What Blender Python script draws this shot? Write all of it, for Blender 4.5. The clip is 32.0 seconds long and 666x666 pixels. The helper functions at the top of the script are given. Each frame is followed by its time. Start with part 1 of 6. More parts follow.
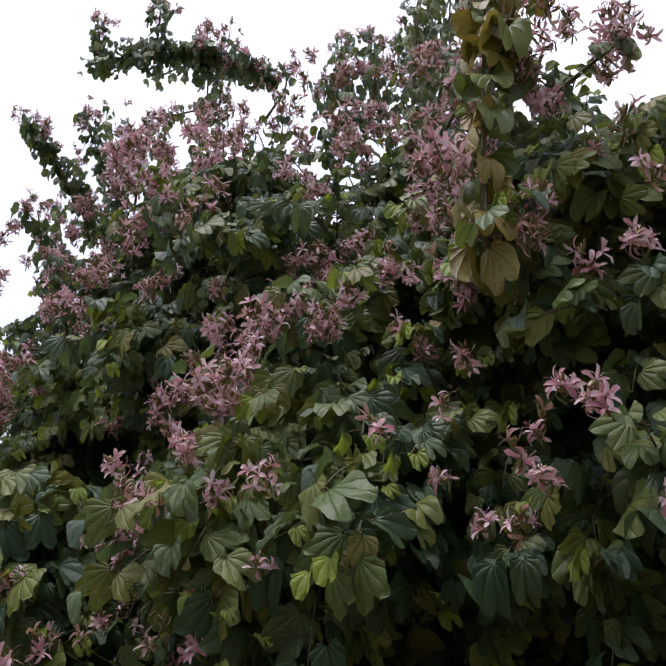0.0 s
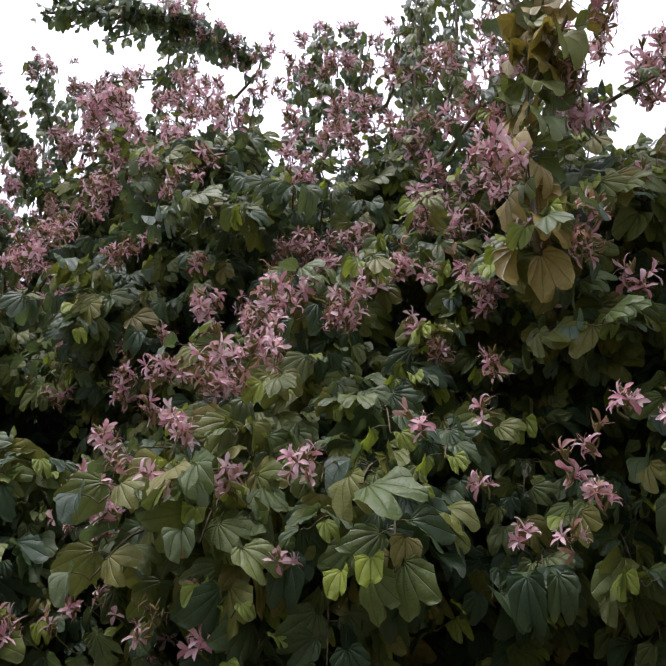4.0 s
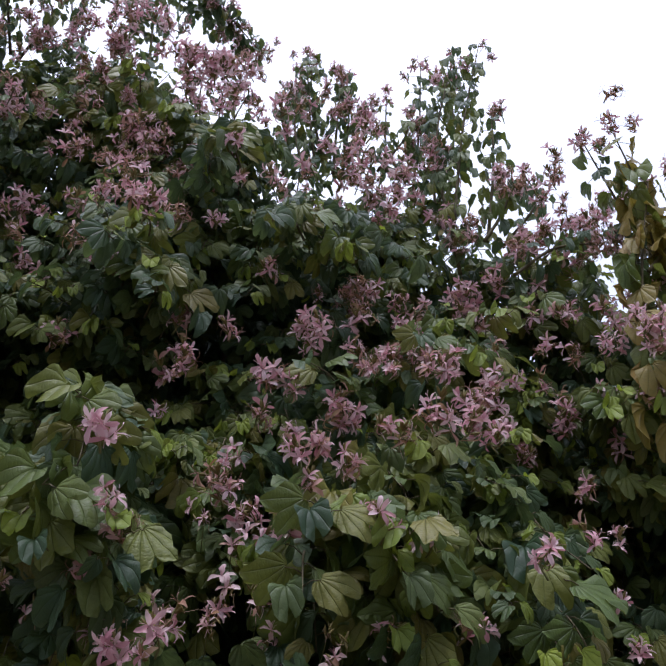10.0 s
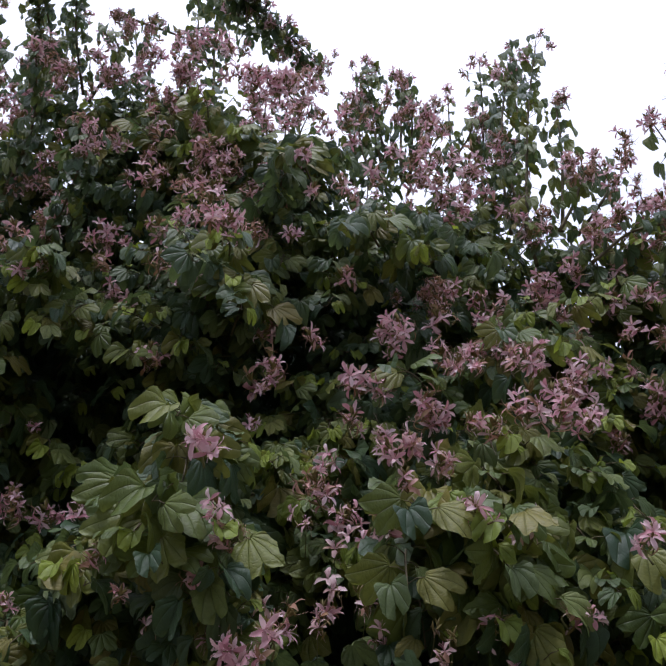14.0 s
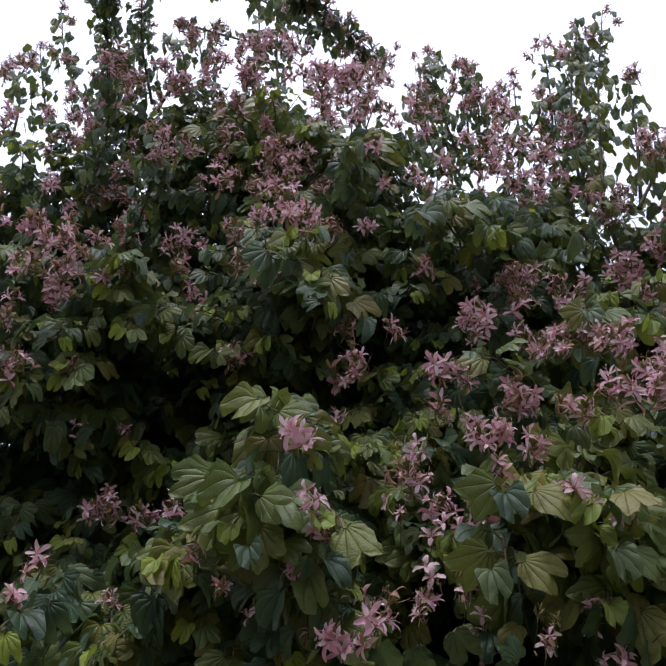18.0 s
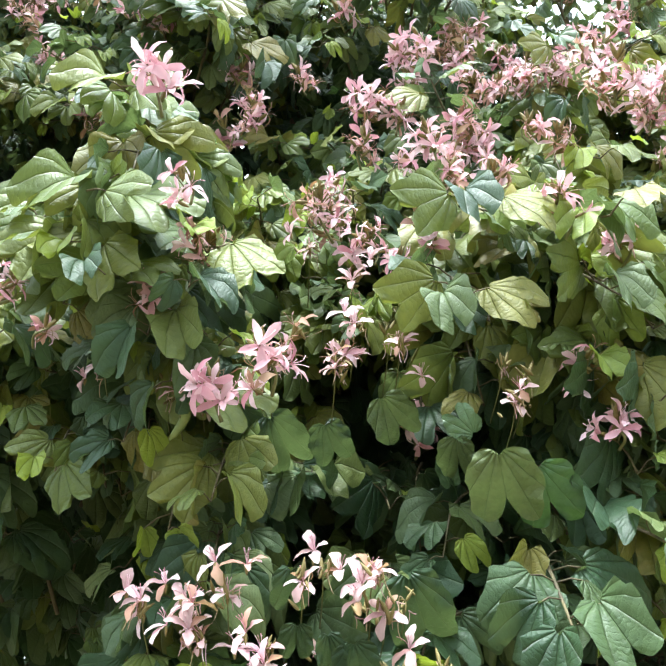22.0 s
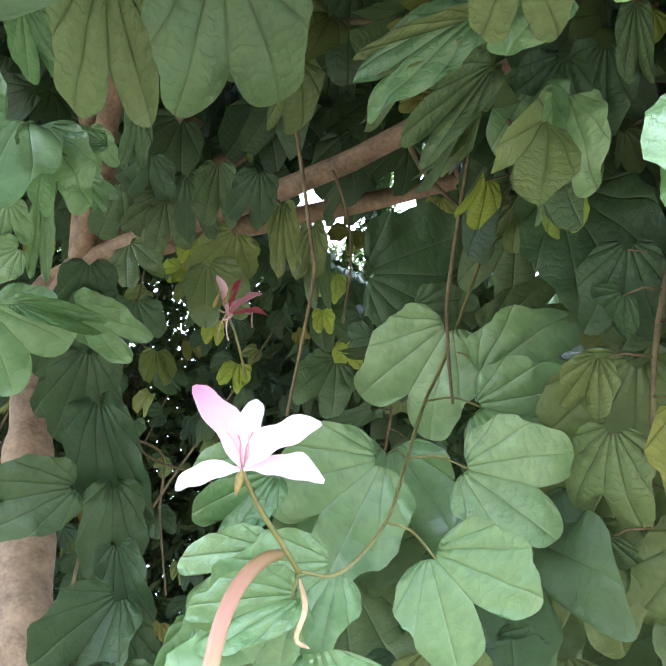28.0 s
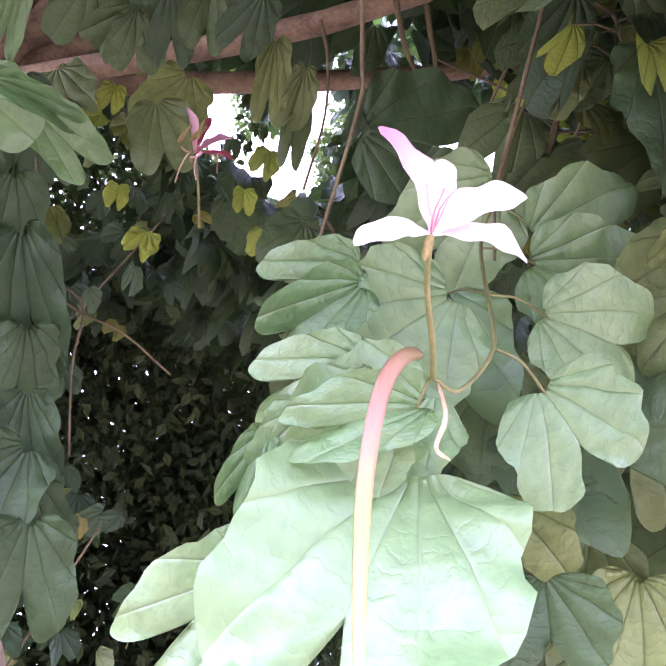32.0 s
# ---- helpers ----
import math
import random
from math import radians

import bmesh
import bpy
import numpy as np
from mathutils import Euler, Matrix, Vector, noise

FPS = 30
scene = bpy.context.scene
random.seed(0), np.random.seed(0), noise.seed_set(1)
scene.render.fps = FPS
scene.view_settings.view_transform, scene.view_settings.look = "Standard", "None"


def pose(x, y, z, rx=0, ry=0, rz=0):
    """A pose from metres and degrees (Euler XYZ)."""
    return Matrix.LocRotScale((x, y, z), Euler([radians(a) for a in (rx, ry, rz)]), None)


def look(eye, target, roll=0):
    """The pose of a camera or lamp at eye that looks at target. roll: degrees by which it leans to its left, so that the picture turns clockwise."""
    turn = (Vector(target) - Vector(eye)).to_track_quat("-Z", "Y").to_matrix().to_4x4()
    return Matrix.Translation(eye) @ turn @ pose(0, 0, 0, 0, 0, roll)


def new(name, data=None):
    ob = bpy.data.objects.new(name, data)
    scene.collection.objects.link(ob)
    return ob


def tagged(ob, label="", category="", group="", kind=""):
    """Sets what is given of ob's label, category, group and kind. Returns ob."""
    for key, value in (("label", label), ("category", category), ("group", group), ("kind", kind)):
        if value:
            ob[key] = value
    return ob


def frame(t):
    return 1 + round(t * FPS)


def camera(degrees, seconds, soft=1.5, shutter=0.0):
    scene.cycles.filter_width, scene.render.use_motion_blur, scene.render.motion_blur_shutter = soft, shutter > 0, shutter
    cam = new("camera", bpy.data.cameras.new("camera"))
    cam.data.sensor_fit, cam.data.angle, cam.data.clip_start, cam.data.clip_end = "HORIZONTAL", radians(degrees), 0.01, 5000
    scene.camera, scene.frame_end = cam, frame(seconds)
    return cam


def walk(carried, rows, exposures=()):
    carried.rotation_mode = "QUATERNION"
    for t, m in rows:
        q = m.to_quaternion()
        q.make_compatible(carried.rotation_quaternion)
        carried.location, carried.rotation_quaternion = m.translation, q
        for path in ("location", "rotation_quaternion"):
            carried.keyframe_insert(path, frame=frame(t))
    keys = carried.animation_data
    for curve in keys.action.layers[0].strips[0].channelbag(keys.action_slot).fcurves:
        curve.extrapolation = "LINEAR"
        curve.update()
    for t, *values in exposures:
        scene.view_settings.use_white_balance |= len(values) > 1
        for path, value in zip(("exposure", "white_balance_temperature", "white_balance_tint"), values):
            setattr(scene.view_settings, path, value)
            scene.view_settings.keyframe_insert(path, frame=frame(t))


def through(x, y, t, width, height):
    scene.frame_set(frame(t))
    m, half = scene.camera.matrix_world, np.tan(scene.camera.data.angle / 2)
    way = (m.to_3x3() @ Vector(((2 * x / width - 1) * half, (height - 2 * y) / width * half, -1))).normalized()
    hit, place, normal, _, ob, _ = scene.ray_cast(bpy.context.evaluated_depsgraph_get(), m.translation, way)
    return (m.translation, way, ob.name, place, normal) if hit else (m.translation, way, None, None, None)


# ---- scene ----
cam = camera(42.0, 32.0, soft=1.6)

# seconds, place, turn
PATH = [
    (0.0, -0.220, -0.310, 1.527, 131.47, -0.93, 0.30),
    (0.5, -0.221, -0.308, 1.527, 131.47, -0.75, -0.04),
    (1.0, -0.198, -0.262, 1.540, 131.67, -0.78, -0.30),
    (1.5, -0.180, -0.228, 1.541, 131.64, -0.63, -1.32),
    (2.0, -0.195, -0.237, 1.528, 131.68, -0.66, -1.77),
    (2.5, -0.286, -0.245, 1.548, 131.61, -0.48, -2.59),
    (4.5, -0.891, -0.031, 1.575, 132.60, -0.41, -17.67),
    (5.0, -1.096, 0.043, 1.537, 132.86, -0.14, -27.08),
    (5.5, -1.297, 0.071, 1.557, 132.49, 0.48, -32.68),
    (6.0, -1.478, 0.055, 1.571, 132.36, 0.48, -34.39),
    (6.5, -1.609, 0.122, 1.530, 132.19, 0.62, -36.10),
    (7.0, -1.766, 0.212, 1.570, 132.14, 0.61, -38.10),
    (7.5, -1.941, 0.266, 1.568, 131.96, 0.76, -38.93),
    (8.0, -2.105, 0.334, 1.565, 132.02, 0.70, -41.13),
    (8.5, -2.212, 0.433, 1.566, 131.89, 0.53, -42.79),
    (9.0, -2.325, 0.496, 1.588, 132.06, 0.83, -43.73),
    (9.5, -2.468, 0.555, 1.617, 132.02, 0.70, -44.60),
    (10.0, -2.561, 0.589, 1.621, 131.99, 0.89, -44.91),
    (10.5, -2.563, 0.614, 1.617, 131.97, 0.92, -44.71),
    (11.0, -2.592, 0.616, 1.609, 132.30, 0.89, -44.68),
    (11.5, -2.610, 0.617, 1.588, 132.17, 0.95, -43.61),
    (12.0, -2.610, 0.606, 1.590, 132.54, 0.92, -41.83),
    (12.5, -2.624, 0.596, 1.585, 132.39, 0.78, -41.11),
    (13.0, -2.635, 0.578, 1.575, 132.42, 0.78, -40.27),
    (13.5, -2.627, 0.561, 1.576, 132.23, 0.78, -39.07),
    (14.0, -2.610, 0.564, 1.576, 132.45, 0.88, -37.96),
    (14.5, -2.614, 0.559, 1.575, 132.34, 0.58, -36.51),
    (16.5, -2.645, 0.552, 1.574, 132.32, 0.28, -33.66),
    (17.0, -2.643, 0.574, 1.570, 132.30, 0.24, -33.28),
    (17.5, -2.641, 0.594, 1.563, 132.41, 0.07, -33.08),
    (18.0, -2.651, 0.612, 1.551, 132.41, -0.04, -32.84),
    (18.5, -2.631, 0.671, 1.547, 131.98, 0.18, -32.84),
    (19.0, -2.521, 0.763, 1.567, 131.87, 0.25, -32.40),
    (19.5, -2.537, 0.885, 1.564, 131.65, 0.14, -34.19),
    (20.0, -2.521, 0.990, 1.584, 130.50, 0.81, -34.59),
    (20.5, -2.417, 1.070, 1.557, 130.50, 0.92, -35.31),
    (21.0, -2.288, 1.240, 1.504, 131.51, 0.51, -38.21),
    (21.5, -2.143, 1.325, 1.555, 129.78, 1.13, -38.40),
    (22.0, -2.053, 1.469, 1.611, 128.71, 3.11, -39.09),
    (22.5, -1.978, 1.595, 1.564, 129.27, 2.59, -40.58),
    (23.0, -1.908, 1.697, 1.533, 128.95, 3.12, -41.78),
    (23.5, -1.812, 1.785, 1.553, 127.32, 2.11, -41.48),
    (24.0, -1.764, 1.928, 1.572, 127.07, 1.20, -42.86),
    (24.5, -1.682, 2.041, 1.587, 126.29, 1.67, -42.44),
    (26.5, -1.385, 2.408, 1.504, 120.20, -7.59, -51.53),
    (27.0, -1.209, 2.545, 1.474, 120.27, -9.52, -57.49),
    (27.5, -1.058, 2.650, 1.468, 117.81, -10.76, -59.73),
    (28.0, -0.957, 2.745, 1.446, 115.97, -11.60, -59.84),
    (28.5, -0.901, 2.825, 1.404, 113.53, -12.54, -60.07),
    (29.0, -0.842, 2.861, 1.391, 112.48, -11.96, -58.96),
    (29.5, -0.847, 2.935, 1.401, 111.34, -11.21, -58.33),
    (30.0, -0.844, 2.944, 1.410, 110.18, -10.60, -58.46),
    (30.5, -0.888, 2.937, 1.408, 110.43, -12.39, -61.83),
    (31.0, -0.883, 2.901, 1.409, 110.37, -10.87, -62.48),
    (31.5, -0.864, 2.904, 1.429, 110.23, -11.43, -64.60),
    (31.6, -0.867, 2.909, 1.427, 110.4, -11.6, -65.2),
    (32.0, -0.911, 3.009, 1.336, 114.88, -14.12, -74.39),
]
# seconds, stops, kelvin, tint
EXPOSURE = [(0, 0.6, 6100, 19), (4.5, 0.9, 6200, 23), (6.0, 0.8, 6100, 21), (9.0, 0.6, 5800, 20), (17.0, 0.5, 5900, 22), (19.0, 0.6, 5900, 20), (20.0, 1.0, 6000, 18),
            (21.0, 1.95, 6000, 11), (22.0, 2.85, 5900, 4), (23.0, 3.4, 5850, -1), (24.5, 3.8, 5650, -6), (26.5, 4.05, 5800, 0), (27.2, 4.1, 5900, 6), (28.0, 4.7, 5450, 13),
            (29.5, 4.85, 5700, 40), (31.5, 4.9, 5650, 42), (32.0, 4.95, 5500, 50)]
walk(cam, [(t, pose(*p)) for t, *p in PATH], EXPOSURE)

# ---- daylight: bright overcast sky, with a weak and wide sun behind the cloud ----
world = bpy.data.worlds.new("overcast_sky")
scene.world = world
world.use_nodes = True
wn, wl = world.node_tree.nodes, world.node_tree.links
wn.clear()
sky = wn.new("ShaderNodeTexSky")
sky.sky_type, sky.sun_disc = "NISHITA", False
sky.sun_elevation, sky.sun_rotation = radians(67), radians(220)
wtex = wn.new("ShaderNodeTexCoord")
cloud = wn.new("ShaderNodeTexNoise")
cloud.inputs["Scale"].default_value, cloud.inputs["Detail"].default_value = 2.2, 6
wl.new(wtex.outputs["Generated"], cloud.inputs["Vector"])
cramp = wn.new("ShaderNodeValToRGB")
cramp.color_ramp.elements[0].position, cramp.color_ramp.elements[0].color = 0.3, (8.2, 8.9, 10.2, 1)
cramp.color_ramp.elements[1].position, cramp.color_ramp.elements[1].color = 0.7, (10.0, 10.2, 10.6, 1)
wl.new(cloud.outputs["Fac"], cramp.inputs["Fac"])
wmix = wn.new("ShaderNodeMixRGB")
wmix.inputs["Fac"].default_value = 0.9
wl.new(sky.outputs["Color"], wmix.inputs["Color1"])
wl.new(cramp.outputs["Color"], wmix.inputs["Color2"])
back = wn.new("ShaderNodeBackground")
wsep = wn.new("ShaderNodeSeparateXYZ")
wl.new(wtex.outputs["Generated"], wsep.inputs[0])
wup = wn.new("ShaderNodeMapRange")
wup.inputs["From Min"].default_value, wup.inputs["From Max"].default_value = 0.0, 1.0
wup.inputs["To Min"].default_value, wup.inputs["To Max"].default_value = 0.032, 0.14
wlow = wn.new("ShaderNodeMath")
wlow.operation = "MAXIMUM"
wlow.inputs[1].default_value = 0.0
wl.new(wsep.outputs["Z"], wlow.inputs[0])
wpow = wn.new("ShaderNodeMath")
wpow.operation = "POWER"
wpow.inputs[1].default_value = 1.8
wl.new(wlow.outputs[0], wpow.inputs[0])
wl.new(wpow.outputs[0], wup.inputs["Value"])
wl.new(wup.outputs["Result"], back.inputs["Strength"])
wl.new(wmix.outputs["Color"], back.inputs["Color"])
wout = wn.new("ShaderNodeOutputWorld")
wl.new(back.outputs["Background"], wout.inputs["Surface"])

sun = new("sun", bpy.data.lights.new("sun", "SUN"))
sun.data.energy, sun.data.angle, sun.data.color = 1.5, radians(12), (1.0, 0.97, 0.92)
sun.matrix_world = look((-3.4, -1.0, 13), (0, 3, 1))


# ---- materials ----
def nodes_of(name):
    m = bpy.data.materials.new(name)
    m.use_nodes = True
    n, l = m.node_tree.nodes, m.node_tree.links
    return m, n, l, n["Principled BSDF"]


def math_node(n, l, op, a, b=None):
    q = n.new("ShaderNodeMath")
    q.operation = op
    for i, v in enumerate((a, b)):
        if v is None:
            continue
        if isinstance(v, (int, float)):
            q.inputs[i].default_value = v
        else:
            l.new(v, q.inputs[i])
    return q.outputs[0]


def ramp_node(n, l, fac, stops):
    r = n.new("ShaderNodeValToRGB")
    e = r.color_ramp.elements
    e[0].position, e[0].color = stops[0][0], (*stops[0][1], 1)
    e[1].position, e[1].color = stops[-1][0], (*stops[-1][1], 1)
    for p, c in stops[1:-1]:
        k = e.new(p)
        k.color = (*c, 1)
    l.new(fac, r.inputs["Fac"])
    return r.outputs["Color"]


def leaf_material(name, stops, through_colour, through=0.2, rough=0.46, vein=0.1, gloss=0.35, relief=0.9):
    """A leaf with veins that fan out from its base, pale mottling, and light that passes through it."""
    m, n, l, b = nodes_of(name)
    geo, info = n.new("ShaderNodeNewGeometry"), n.new("ShaderNodeObjectInfo")
    rnd = math_node(n, l, "FRACT", math_node(n, l, "ADD", geo.outputs["Random Per Island"], info.outputs["Random"]))
    base = ramp_node(n, l, rnd, stops)
    uv = n.new("ShaderNodeUVMap")
    sep = n.new("ShaderNodeSeparateXYZ")
    l.new(uv.outputs["UV"], sep.inputs[0])
    side = math_node(n, l, "ABSOLUTE", math_node(n, l, "SUBTRACT", sep.outputs["Y"], 0.5))
    ahead = math_node(n, l, "ADD", sep.outputs["X"], 0.12)
    angle = math_node(n, l, "ARCTAN2", side, ahead)
    wave = math_node(n, l, "ABSOLUTE", math_node(n, l, "SINE", math_node(n, l, "MULTIPLY", angle, 8.5)))
    line = math_node(n, l, "POWER", math_node(n, l, "SUBTRACT", 1.0, wave), 7.0)
    coord = n.new("ShaderNodeTexCoord")
    mott = n.new("ShaderNodeTexNoise")
    mott.inputs["Scale"].default_value, mott.inputs["Detail"].default_value = 9.0, 5
    l.new(uv.outputs["UV"], mott.inputs["Vector"])
    fine = n.new("ShaderNodeTexNoise")
    fine.inputs["Scale"].default_value = 60.0
    l.new(coord.outputs["Object"], fine.inputs["Vector"])
    mix = n.new("ShaderNodeMixRGB")
    mix.blend_type = "MULTIPLY"
    mix.inputs["Fac"].default_value = 0.55
    l.new(base, mix.inputs["Color1"])
    l.new(ramp_node(n, l, mott.outputs["Fac"], [(0.3, (0.62, 0.66, 0.6)), (0.7, (1.25, 1.2, 1.15))]), mix.inputs["Color2"])
    pale = n.new("ShaderNodeMixRGB")
    l.new(math_node(n, l, "MULTIPLY", line, vein), pale.inputs["Fac"])
    l.new(mix.outputs["Color"], pale.inputs["Color1"])
    pale.inputs["Color2"].default_value = (0.34, 0.42, 0.22, 1)
    l.new(pale.outputs["Color"], b.inputs["Base Color"])
    b.inputs["Roughness"].default_value = rough
    b.inputs["Specular IOR Level"].default_value = gloss
    bump = n.new("ShaderNodeBump")
    bump.inputs["Strength"].default_value, bump.inputs["Distance"].default_value = relief, 0.005
    net = n.new("ShaderNodeTexVoronoi")
    net.feature = "DISTANCE_TO_EDGE"
    net.inputs["Scale"].default_value = 17.0
    l.new(uv.outputs["UV"], net.inputs["Vector"])
    far = math_node(n, l, "SQRT", math_node(n, l, "ADD", math_node(n, l, "MULTIPLY", side, side), math_node(n, l, "MULTIPLY", ahead, ahead)))
    ladder = math_node(n, l, "POWER", math_node(n, l, "ABSOLUTE", math_node(n, l, "SINE", math_node(n, l, "ADD", math_node(n, l, "MULTIPLY", far, 34.0), math_node(n, l, "MULTIPLY", mott.outputs["Fac"], 7.0)))), 0.6)
    cells = math_node(n, l, "MINIMUM", math_node(n, l, "MULTIPLY", net.outputs["Distance"], 6.0), 1.0)
    h = math_node(n, l, "ADD", math_node(n, l, "MULTIPLY", line, -0.6), math_node(n, l, "ADD", math_node(n, l, "MULTIPLY", fine.outputs["Fac"], 0.08), math_node(n, l, "ADD", math_node(n, l, "MULTIPLY", cells, 0.035), math_node(n, l, "MULTIPLY", ladder, 0.16))))
    pleat = math_node(n, l, "MULTIPLY", math_node(n, l, "MULTIPLY", wave, wave), 0.4)
    l.new(math_node(n, l, "ADD", h, pleat), bump.inputs["Height"])
    l.new(bump.outputs["Normal"], b.inputs["Normal"])
    tr = n.new("ShaderNodeBsdfTranslucent")
    tr.inputs["Color"].default_value = (*through_colour, 1)
    ms = n.new("ShaderNodeMixShader")
    ms.inputs["Fac"].default_value = through
    l.new(b.outputs["BSDF"], ms.inputs[1])
    l.new(tr.outputs["BSDF"], ms.inputs[2])
    l.new(ms.outputs["Shader"], n["Material Output"].inputs["Surface"])
    return m


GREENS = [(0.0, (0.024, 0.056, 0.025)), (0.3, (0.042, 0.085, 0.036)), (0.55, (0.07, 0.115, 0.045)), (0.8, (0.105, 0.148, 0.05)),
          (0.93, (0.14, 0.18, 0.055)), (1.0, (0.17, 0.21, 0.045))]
OLIVES = [(0.0, (0.085, 0.135, 0.03)), (0.4, (0.12, 0.16, 0.034)), (0.75, (0.165, 0.19, 0.036)), (1.0, (0.21, 0.18, 0.04))]
M_LEAF = leaf_material("orchid_tree_leaf", GREENS, (0.24, 0.34, 0.1))
M_OLIVE = leaf_material("olive_leaf", OLIVES, (0.32, 0.38, 0.06))
M_YOUNG = leaf_material("young_leaf", [(0.0, (0.2, 0.27, 0.05)), (1.0, (0.32, 0.4, 0.05))], (0.45, 0.58, 0.05), 0.3)
M_YELLOWING = leaf_material("yellowing_leaf", [(0.0, (0.2, 0.15, 0.035)), (0.5, (0.26, 0.21, 0.04)), (1.0, (0.3, 0.2, 0.05))], (0.5, 0.4, 0.06))
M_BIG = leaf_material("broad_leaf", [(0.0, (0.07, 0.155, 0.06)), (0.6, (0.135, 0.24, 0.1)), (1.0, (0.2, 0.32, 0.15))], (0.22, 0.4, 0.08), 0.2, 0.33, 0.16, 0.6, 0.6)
# dark tone with the crown's shade put into it; also the shrub's darker leaves
M_DARK_SHADED = leaf_material("dark_shaded_leaf", [(0.0, (0.022, 0.05, 0.022)), (1.0, (0.05, 0.09, 0.035))], (0.12, 0.22, 0.05), 0.18, 0.55)
M_SMALL = leaf_material("hedge_leaf", [(0.0, (0.02, 0.035, 0.015)), (1.0, (0.06, 0.085, 0.03))], (0.1, 0.16, 0.03), 0.15, 0.7, 0.05, 0.12)


def petal_material(name, stops, through=0.3, tip=None):
    m, n, l, b = nodes_of(name)
    geo, info = n.new("ShaderNodeNewGeometry"), n.new("ShaderNodeObjectInfo")
    rnd = math_node(n, l, "FRACT", math_node(n, l, "ADD", geo.outputs["Random Per Island"], info.outputs["Random"]))
    base = ramp_node(n, l, rnd, stops)
    uv = n.new("ShaderNodeUVMap")
    sep = n.new("ShaderNodeSeparateXYZ")
    l.new(uv.outputs["UV"], sep.inputs[0])
    noise_t = n.new("ShaderNodeTexNoise")
    noise_t.inputs["Scale"].default_value = 6.0
    l.new(uv.outputs["UV"], noise_t.inputs["Vector"])
    deep = n.new("ShaderNodeMixRGB")
    f = math_node(n, l, "MULTIPLY", math_node(n, l, "SUBTRACT", 1.0, sep.outputs["X"]), 0.55)
    l.new(math_node(n, l, "MULTIPLY", f, noise_t.outputs["Fac"]), deep.inputs["Fac"])
    l.new(base, deep.inputs["Color1"])
    deep.inputs["Color2"].default_value = (0.42, 0.07, 0.16, 1)
    last = deep
    if tip:
        last = n.new("ShaderNodeMixRGB")
        l.new(math_node(n, l, "POWER", sep.outputs["X"], 1.6), last.inputs["Fac"])
        l.new(deep.outputs["Color"], last.inputs["Color1"])
        last.inputs["Color2"].default_value = (*tip, 1)
    l.new(last.outputs["Color"], b.inputs["Base Color"])
    b.inputs["Roughness"].default_value = 0.6
    b.inputs["Specular IOR Level"].default_value = 0.25
    bump = n.new("ShaderNodeBump")
    bump.inputs["Strength"].default_value, bump.inputs["Distance"].default_value = 0.35, 0.002
    l.new(noise_t.outputs["Fac"], bump.inputs["Height"])
    l.new(bump.outputs["Normal"], b.inputs["Normal"])
    tr = n.new("ShaderNodeBsdfTranslucent")
    l.new(base, tr.inputs["Color"])
    ms = n.new("ShaderNodeMixShader")
    ms.inputs["Fac"].default_value = through
    l.new(b.outputs["BSDF"], ms.inputs[1])
    l.new(tr.outputs["BSDF"], ms.inputs[2])
    l.new(ms.outputs["Shader"], n["Material Output"].inputs["Surface"])
    return m


M_PETAL = petal_material("pink_petal", [(0.0, (0.62, 0.29, 0.33)), (0.4, (0.76, 0.46, 0.49)), (0.75, (0.82, 0.58, 0.6)), (1.0, (0.85, 0.68, 0.7))])
M_PALE = petal_material("pale_petal", [(0.0, (0.8, 0.52, 0.54)), (0.5, (0.86, 0.64, 0.65)), (1.0, (0.88, 0.72, 0.71))])
M_WHITE = petal_material("white_petal", [(0.0, (0.86, 0.74, 0.77)), (1.0, (0.9, 0.82, 0.84))])
M_TIP = petal_material("pink_tipped_petal", [(0.0, (0.86, 0.66, 0.72)), (1.0, (0.88, 0.7, 0.76))], tip=(0.72, 0.2, 0.36))
# beige-pink, its colour lowered for flowers that stand in weaker light
M_BLUSH = petal_material("dimmed_pink_petal", [(0.0, (0.5, 0.33, 0.29)), (0.5, (0.66, 0.48, 0.45)), (1.0, (0.74, 0.6, 0.57))])
M_RED = petal_material("red_petal", [(0.0, (0.3, 0.05, 0.07)), (1.0, (0.42, 0.12, 0.13))])
M_FADED = petal_material("faded_petal", [(0.0, (0.3, 0.19, 0.08)), (0.35, (0.52, 0.32, 0.22)), (0.7, (0.66, 0.42, 0.36)), (1.0, (0.36, 0.27, 0.09))])


def rough_material(name, a, b_, scale, rough=0.8, bump_d=0.004, stretch=(1, 1, 1)):
    m, n, l, b = nodes_of(name)
    coord = n.new("ShaderNodeTexCoord")
    mp = n.new("ShaderNodeMapping")
    mp.inputs["Scale"].default_value = stretch
    l.new(coord.outputs["Object"], mp.inputs["Vector"])
    t1, t2 = n.new("ShaderNodeTexNoise"), n.new("ShaderNodeTexNoise")
    t1.inputs["Scale"].default_value, t1.inputs["Detail"].default_value = scale, 8
    t2.inputs["Scale"].default_value, t2.inputs["Detail"].default_value = scale * 7, 6
    for t in (t1, t2):
        l.new(mp.outputs["Vector"], t.inputs["Vector"])
    s = math_node(n, l, "ADD", math_node(n, l, "MULTIPLY", t1.outputs["Fac"], 0.65), math_node(n, l, "MULTIPLY", t2.outputs["Fac"], 0.35))
    l.new(ramp_node(n, l, s, [(0.35, a), (0.65, b_)]), b.inputs["Base Color"])
    b.inputs["Roughness"].default_value = rough
    bump = n.new("ShaderNodeBump")
    bump.inputs["Strength"].default_value, bump.inputs["Distance"].default_value = 0.6, bump_d
    l.new(s, bump.inputs["Height"])
    l.new(bump.outputs["Normal"], b.inputs["Normal"])
    return m


